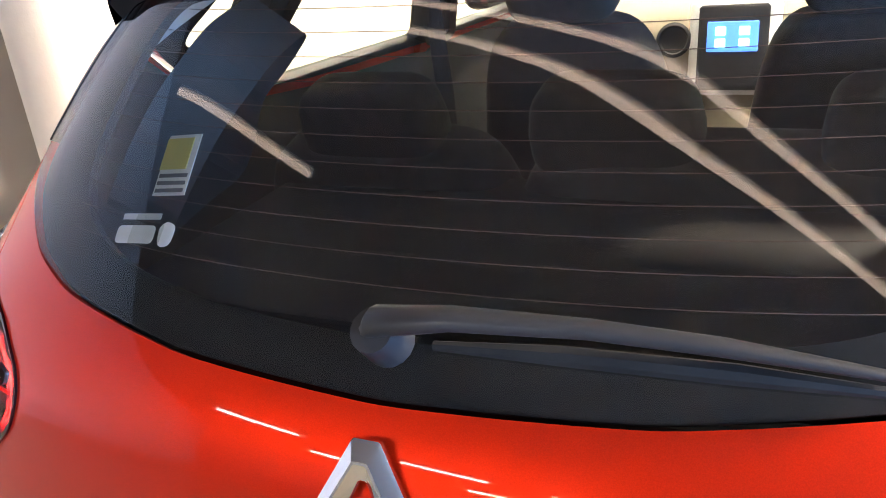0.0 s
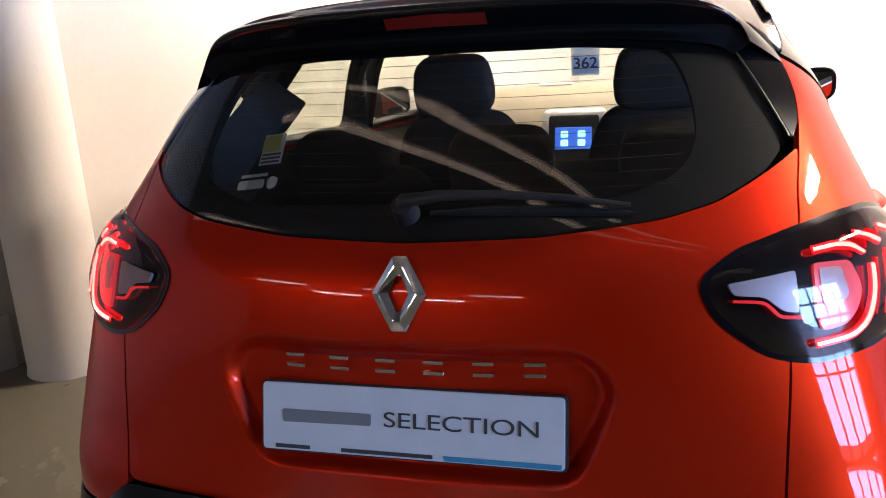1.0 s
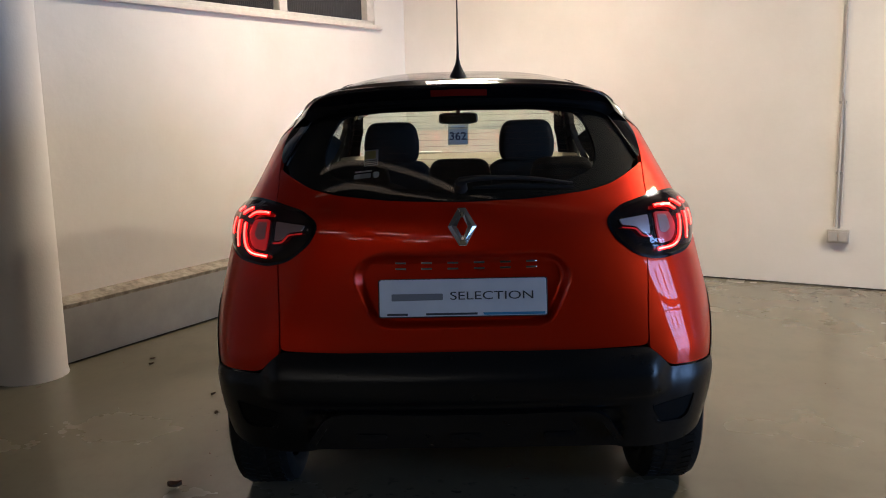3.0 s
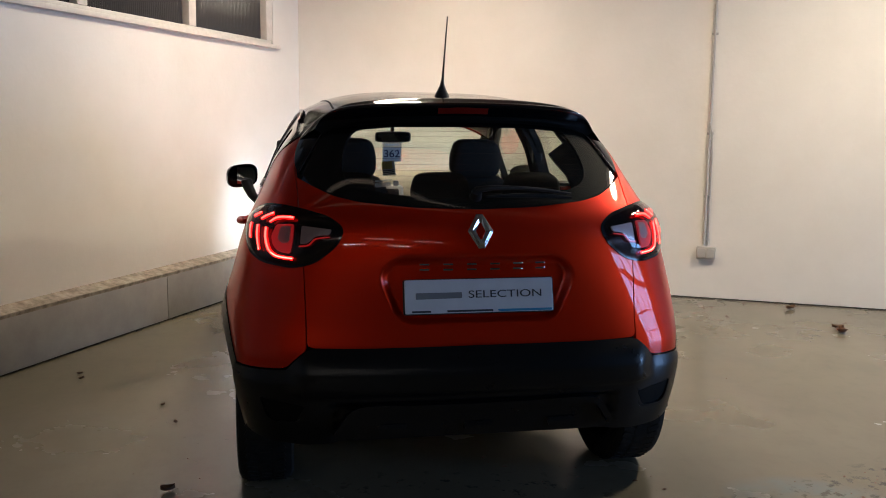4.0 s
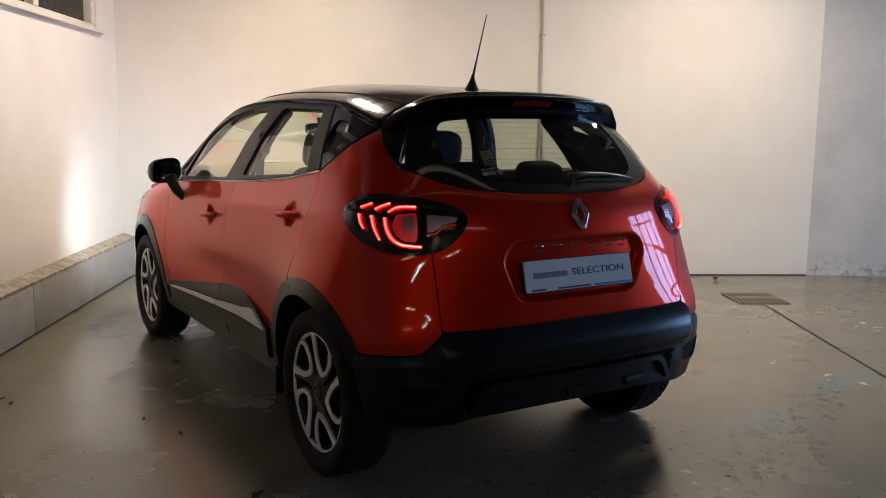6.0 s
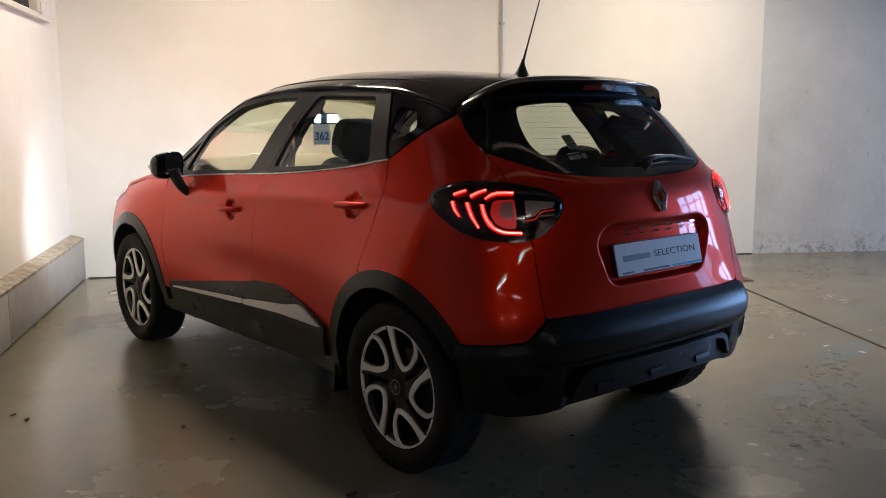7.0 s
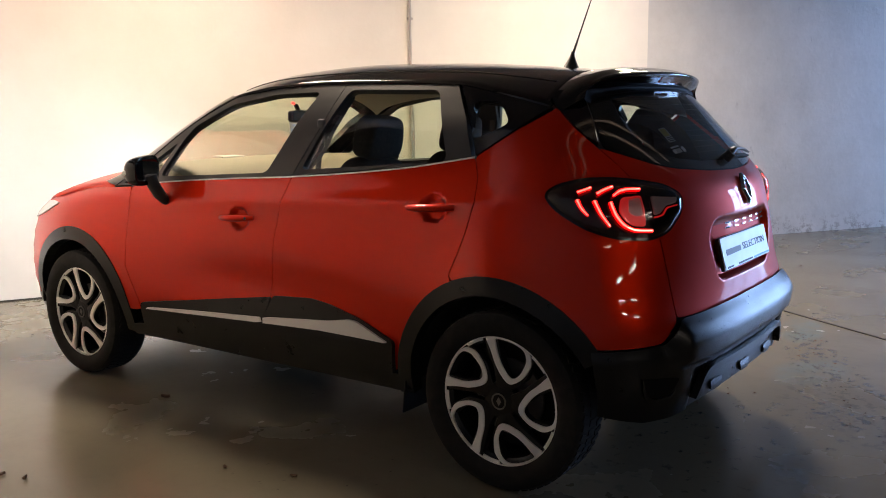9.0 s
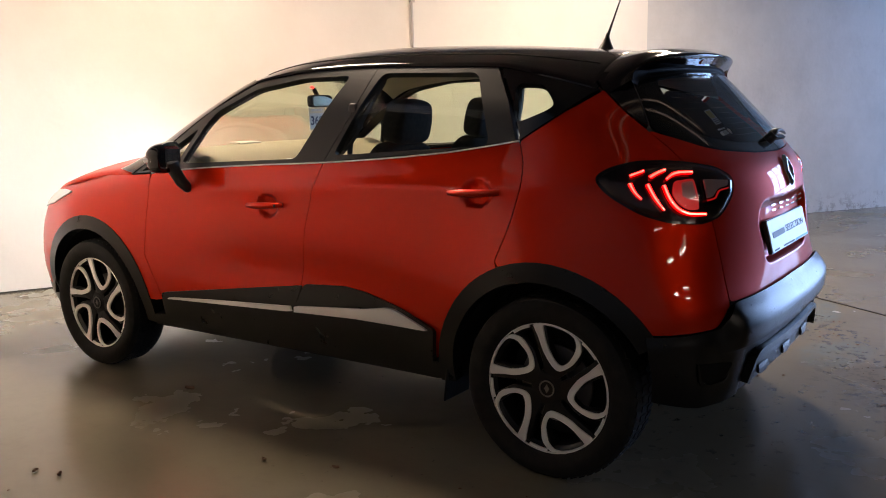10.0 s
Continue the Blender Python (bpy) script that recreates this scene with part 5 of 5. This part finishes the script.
def wheel(x, y, sign):
    w = empty("wheel", "", "", car)
    out = sign
    cx = x
    prof = [(.236, -.085), (.262, -.101), (.300, -.104), (.318, -.094), (.327, -.070), (.328, -.030), (.328, .030), (.327, .070), (.318, .094), (.300, .104), (.262, .101), (.236, .085)]
    tyre = lathe(prof, 72, "X")
    bmesh.ops.transform(tyre, matrix=Matrix.Translation((cx, y, AZ + .003)), verts=tyre.verts)
    tyre = part("tyre", tyre, RUBBER, w, "worn black rubber tyre", smooth=True)
    bm = bmesh.new()
    for k in range(60):
        for s in (-1, 0, 1):
            a = k * math.tau / 60 + (.03 if s else 0)
            m = Matrix.Translation((cx, y, AZ + .003)) @ Matrix.Rotation(a, 4, "X") @ Matrix.Translation((s * .052, 0, .3275)) @ Matrix.Rotation(radians(22 * s), 4, "Z")
            boxm(.040, .022, .006, m, 0, 1, bm)
    part("tread", bm, RUBBER, tyre)
    face = cx + out * .074
    lip = lathe([(.238, -.080), (.2405, .078), (.237, .083), (.2345, .076), (.214, .060), (.205, -.06), (.195, -.08)], 72, "X")
    bmesh.ops.transform(lip, matrix=Matrix.Translation((cx, y, AZ + .003)) @ Matrix.Scale(out, 4, (1, 0, 0)), verts=lip.verts)
    rim = part("rim", lip, DARKALLOY, w, "dark alloy rim with cut silver spokes", smooth=True)
    disc = lathe([(0, .0), (.14, .0), (.14, .012), (.06, .012), (.05, .03), (0, .03)], 48, "X")
    bmesh.ops.transform(disc, matrix=Matrix.Translation((cx, y, AZ + .003)) @ Matrix.Scale(out, 4, (1, 0, 0)), verts=disc.verts)
    part("brake_disc", disc, STEEL, w, "grey steel brake disc", smooth=True)
    barrel = lathe([(.0, -.05), (.21, -.05)], 40, "X")
    bmesh.ops.transform(barrel, matrix=Matrix.Translation((cx, y, AZ + .003)) @ Matrix.Scale(out, 4, (1, 0, 0)), verts=barrel.verts)
    part("wheel_back", barrel, SHADOW, w)
    M0 = Matrix.Translation((face, y, AZ + .003)) @ Matrix.Rotation(radians(90), 4, "Z") @ Matrix.Rotation(radians(90), 4, "X")
    if sign < 0:
        M0 = Matrix.Translation((face, y, AZ + .003)) @ Matrix.Rotation(radians(-90), 4, "Z") @ Matrix.Rotation(radians(90), 4, "X")

    def polar(r, a):
        return (r * math.cos(radians(a)), r * math.sin(radians(a)))
    for k in range(5):
        a = 104 + 72 * k
        # dark arm that carries the cut face
        arm = [polar(.05, a + 2), polar(.11, a - 2), polar(.228, a + 3), polar(.228, a - 12), polar(.160, a - 16), polar(.100, a - 34), polar(.100, a - 47), polar(.140, a - 53), polar(.222, a - 44), polar(.222, a - 54), polar(.140, a - 64), polar(.085, a - 62), polar(.05, a - 58)]
        bm = prism(rounded(arm, .010), .030, M0 @ Matrix.Translation((0, 0, .002)), .003)
        part("spoke", bm, DARKALLOY, rim, smooth=True)
        # silver loop: a broad leg, a tight foot and a narrower leg, closed by the rim
        outer = [(.233, 0, .004), (.180, -4), (.128, -8, .03), (.083, -30, .02), (.082, -50, .02), (.135, -60, .03), (.198, -56, .02), (.230, -47, .012), (.2335, -37), (.2335, -24), (.2335, -10)]
        inner = [(.2285, -9.5, .006), (.172, -12), (.140, -17, .02), (.106, -33, .014), (.104, -46, .014), (.140, -53, .02), (.200, -49, .015), (.222, -43, .010), (.2285, -36), (.2285, -24), (.2285, -14)]
        loops = [rounded([(*polar(q[0], a + q[1]), *(q[2:] or (.02,))) for q in lp], .02) for lp in (outer, inner)]
        part("spoke_face", ring_plate(*loops, .008, M0 @ Matrix.Translation((0, 0, .010))), ALLOY, rim, "cut silver spoke face", smooth=True)
        lipseg = [polar(.2335, b) for b in np.linspace(a + 4, a + 22, 7)] + [polar(.223, b) for b in np.linspace(a + 22, a + 4, 7)]
        part("rim_flash", prism(lipseg, .006, M0 @ Matrix.Translation((0, 0, .008)), .001), ALLOY, rim, "cut silver rim edge")
    edge_ring = lathe([(.2365, .004), (.2365, .010), (.2325, .011), (.2325, .004)], 72, "Z", closed=True)
    bmesh.ops.transform(edge_ring, matrix=M0, verts=edge_ring.verts)
    part("rim_edge", edge_ring, ALLOY, rim, "thin cut silver rim edge", smooth=True)
    hub = lathe([(0, -.03), (.072, -.03), (.066, .0), (.034, .004), (.030, .008), (.0, .009)], 40, "Z")
    bmesh.ops.transform(hub, matrix=M0, verts=hub.verts)
    hub = part("hub", hub, DARKALLOY, rim, "dark hub with round cap", smooth=True)
    ringm = lathe([(.030, .006), (.030, .011), (.025, .011), (.025, .006)], 32, "Z", closed=True)
    bmesh.ops.transform(ringm, matrix=M0, verts=ringm.verts)
    part("cap_ring", ringm, STEEL, rim, smooth=True)
    dia = bmesh.new()
    prism([(0, .016), (.010, 0), (0, -.016), (-.010, 0)], .002, M0 @ Matrix.Translation((0, 0, .011)), 0, dia)
    part("cap_diamond", dia, STEEL, rim, "small plain diamond on the cap")
    for k in range(5):
        bx, by = polar(.054, 64 + 72 * k)
        nut = lathe([(0, 0), (.009, 0), (.009, -.010), (0, -.010)], 8, "Z")
        bmesh.ops.transform(nut, matrix=M0 @ Matrix.Translation((bx, by, -.004)), verts=nut.verts)
        part("wheel_bolt", nut, STEEL, rim)
    return w


for y in AXLES:
    for sign in (-1, 1):
        wheel(sign * .735, y, sign)

# underbody and wheel housings
part("underbody", boxm(1.24, 3.3, .16, Matrix.Translation((0, 2.15, .31)), .02), SHADOW, car)
for y in AXLES:
    for x0, x1 in ((-.80, -.58), (.58, .80)):
        bm = bmesh.new()
        rings = [[bm.verts.new((x, y + .40 * math.cos(a), AZ + .40 * math.sin(a))) for a in np.linspace(.02, math.pi - .02, 24)] for x in (x0, x1)]
        for i in range(23):
            bm.faces.new((rings[0][i], rings[0][i + 1], rings[1][i + 1], rings[1][i]))
        part("wheel_housing", bm, SHADOW, car, smooth=True)
    part("housing_wall", boxm(1.16, .80, .34, Matrix.Translation((0, y, AZ + .22)), .05), SHADOW, car)
part("exhaust_box", boxm(.5, .25, .14, Matrix.Translation((.2, .40, .37)), .05, 3), SHADOW, car, smooth=True)

# cabin: liners, dash, seats
for sign in (-1, 1):
    ln = rounded([(2.75, .40), (2.75, 1.0), (2.1, 1.06), (1.13, 1.128), (.70, 1.19), (.50, 1.24), (.42, 1.12), (.42, .84), (1.02, .82), (1.14, .46)], .02)
    panel("door_lining", on_flank(sign), ln, LINER, car, -.055, rim=0, res=.08, label="grey cabin side lining")
    pill = [(1.70, 1.08), (1.84, 1.09), (1.665, 1.45), (1.53, 1.455), (1.60, 1.2)]
    panel("pillar_lining", on_flank(sign), rounded(pill, .03), LINER, car, -.035, rim=.02, res=.05)
    rear_pill = [(.90, 1.15), (.97, 1.30), (1.03, 1.43), (.88, 1.42), (.86, 1.25)]
    panel("pillar_lining", on_flank(sign), rounded(rear_pill, .04), LINER, car, -.035, rim=.02, res=.05)
    dp = [(.70, 1.16), (.69, 1.30), (.76, 1.41), (.56, 1.385), (.47, 1.29), (.44, 1.14)]
    panel("pillar_lining", on_flank(sign), rounded(dp, .05), LINER, car, -.085, rim=.10, res=.03)
part("cabin_floor", boxm(1.36, 2.7, .04, Matrix.Translation((0, 1.75, .40)), .01), SHADOW, car)
part("load_cover", boxm(1.14, .50, .02, Matrix.Translation((0, .62, 1.02)), .006), LINER, car, "dark parcel shelf")
part("tailgate_lining", boxm(.9, .04, .34, Matrix.Translation((0, .23, .90)), .01), SHADOW, car)

bm = bmesh.new()
prof = [(2.42, .62), (2.42, .84), (2.48, .98), (2.56, 1.075), (2.70, 1.122), (2.86, 1.118), (2.94, 1.08), (2.94, .60)]
dash = [[bm.verts.new((x, y - .06 * (abs(x) / .7) ** 2, z - .012 * (abs(x) / .7) ** 2)) for y, z in prof] for x in np.linspace(-.70, .70, 15)]
for a, b in zip(dash, dash[1:]):
    for i in range(len(prof)):
        j = (i + 1) % len(prof)
        bm.faces.new((a[i], b[i], b[j], a[j]))
bm.faces.new(dash[0]), bm.faces.new(dash[-1][::-1])
dashboard = part("dashboard", bm, BEIGE, car, "beige moulded dashboard", smooth=True, angle=40)
part("console", boxm(.27, .08, .30, pose(-.06, 2.46, .90, -18, 0, 0), .03, 3), STRIP, dashboard, "silver-edged centre console", smooth=True)
part("console_face", boxm(.23, .03, .27, pose(-.06, 2.432, .902, -18, 0, 0), .02, 3), TRIM, dashboard, "dark console face", smooth=True)
part("display", boxm(.150, .01, .090, pose(-.06, 2.418, .935, -18, 0, 0), .004), SCREEN, dashboard, "lit blue touch screen")
for i in range(4):
    part("screen_icon", boxm(.030, .004, .026, pose(-.095 + .07 * (i % 2), 2.406 + .011 * (i // 2), .918 + .034 * (i // 2), -18, 0, 0), .004), SCREEN2, dashboard, "bright screen icon")
for x in (-.50, .50, -.24, .13):
    bm = lathe([(0, 0), (.05, 0), (.055, .012), (.045, .016), (.04, .008), (0, .008)], 24, "Z")
    bmesh.ops.transform(bm, matrix=pose(x, 2.45, .92, 72, 0, 0), verts=bm.verts)
    part("air_vent", bm, TRIM, dashboard, smooth=True)
part("tray", boxm(.15, .08, .008, pose(-.18, 2.78, 1.126, 2, 0, 0), .003), WHITEWOOD, dashboard, "pale card on the dashboard")

steer = empty("steering_wheel", "", "", car)
SM = pose(.34, 2.18, .93, 64, 0, 0)
bm = bmesh.new()
ring = [SM @ Vector((.18 * math.cos(a), .18 * math.sin(a), 0)) for a in np.linspace(0, math.tau, 41)]
part("wheel_ring", tube(ring, .015, 10), TRIM, steer, smooth=True)
part("wheel_boss", boxm(.15, .12, .05, SM, .02, 3), TRIM, steer, smooth=True)
part("wheel_spoke", boxm(.34, .035, .02, SM, .008), TRIM, steer)
part("steering_column", tube([SM @ Vector((0, 0, -.02)), SM @ Vector((0, 0, -.28))], .04, 12), TRIM, steer, smooth=True)


def cushion(sx, sy, sz, m, pinch=.0):
    bm = bmesh.new()
    bmesh.ops.create_uvsphere(bm, u_segments=32, v_segments=20, radius=1)
    for v in bm.verts:
        c = v.co
        for i, p in enumerate((.38, .42, .45)):
            c[i] = math.copysign(abs(c[i]) ** p, c[i])
        v.co = m @ Vector((c.x * sx / 2 * (1 - pinch * max(0, c.z)), c.y * sy / 2, c.z * sz / 2))
    return bm


def seat(x, y):
    s = empty("front_seat", "", "", car)
    part("cushion", cushion(.50, .52, .18, pose(x, y + .18, .60, 6, 0, 0)), CLOTH, s, smooth=True, angle=60)
    part("backrest", cushion(.50, .14, .66, pose(x, y - .10, .83, 14, 0, 0), .22), CLOTH, s, "dark cloth backrest", smooth=True, angle=60)
    part("headrest", cushion(.26, .11, .19, pose(x, y - .205, 1.240, 12, 0, 0), .12), CLOTH, s, "dark cloth headrest", smooth=True, angle=60)
    for dx in (-.06, .06):
        part("headrest_post", tube([(x + dx, y - .17, 1.05), (x + dx, y - .19, 1.18)], .007, 8), STEEL, s)


seat(-.32, 1.80)
seat(.32, 1.80)
bench = empty("rear_bench", "", "", car)
part("bench_cushion", cushion(1.26, .50, .18, pose(0, 1.18, .60, 4, 0, 0)), CLOTH, bench, smooth=True, angle=60)
for x, w in ((-.40, .46), (.18, .70)):
    part("bench_back", cushion(w, .15, .60, pose(x, .92, .82, 16, 0, 0)), CLOTH, bench, "dark cloth bench back", smooth=True, angle=60)
for x in (-.40, 0, .40):
    part("bench_headrest", cushion(.25, .10, .15, pose(x, .83, 1.13, 14, 0, 0), .1), CLOTH, bench, "dark cloth low headrest", smooth=True, angle=60)

# seat belts at the middle pillars
for sign in (-1, 1):
    part("seat_belt", tube([(sign * .665, 1.62, 1.27), (sign * .67, 1.66, .95), (sign * .69, 1.70, .55)], .022, 8, flat=.12), CLOTH, car)
    bm = cushion(.05, .045, .11, pose(sign * .655, 1.61, 1.27, 0, 0, 0))
    part("belt_guide", bm, TRIM, car, smooth=True)

# rear-view mirror with a numbered tag
rv = empty("cabin_mirror", "", "", car)
RM = pose(0, 2.405, 1.334, 0, 0, 13.7)
part("mirror_shell", cushion(.225, .035, .065, RM), TRIM, rv, smooth=True, angle=60)
part("mirror_glass", prism(rounded([(-.10, -.024), (-.10, .024), (.10, .024), (.10, -.024)], .02), .002, RM @ pose(0, -.0185, 0, 90, 0, 0), 0), MIRROR, rv, "mirror glass")
part("mirror_stem", tube([(0, 2.415, 1.35), (0, 2.44, 1.395)], .012, 10), TRIM, rv)
part("alarm_light", tube([(-.05, 2.415, 1.405), (-.05, 2.400, 1.401)], .006, 8), REDDOT, rv, "small red telltale")
TM = pose(-.003, 2.428, 1.246, 90, 0, 0)
tag = part("paper_tag", prism(rounded([(-.058, -.062), (-.058, .068), (.058, .068), (.058, -.062)], .006), .002, TM, 0), PAPER, rv, "blue-printed paper tag with a number")
part("tag_field", prism([(-.052, -.056), (-.052, .026), (.052, .026), (.052, -.056)], .001, TM @ Matrix.Translation((0, 0, .0012)), 0), TAGBLUE, tag)
writing("tag_number", "362", .062, TM @ Matrix.Translation((0, -.014, .0022)), DEEPBLUE, tag, .0004, .094, "dark blue printed number", .0007)
part("tag_bar", prism([(-.040, .036), (-.040, .048), (.040, .048), (.040, .036)], .001, TM @ Matrix.Translation((0, 0, .0012)), 0), TAGBLUE, tag)
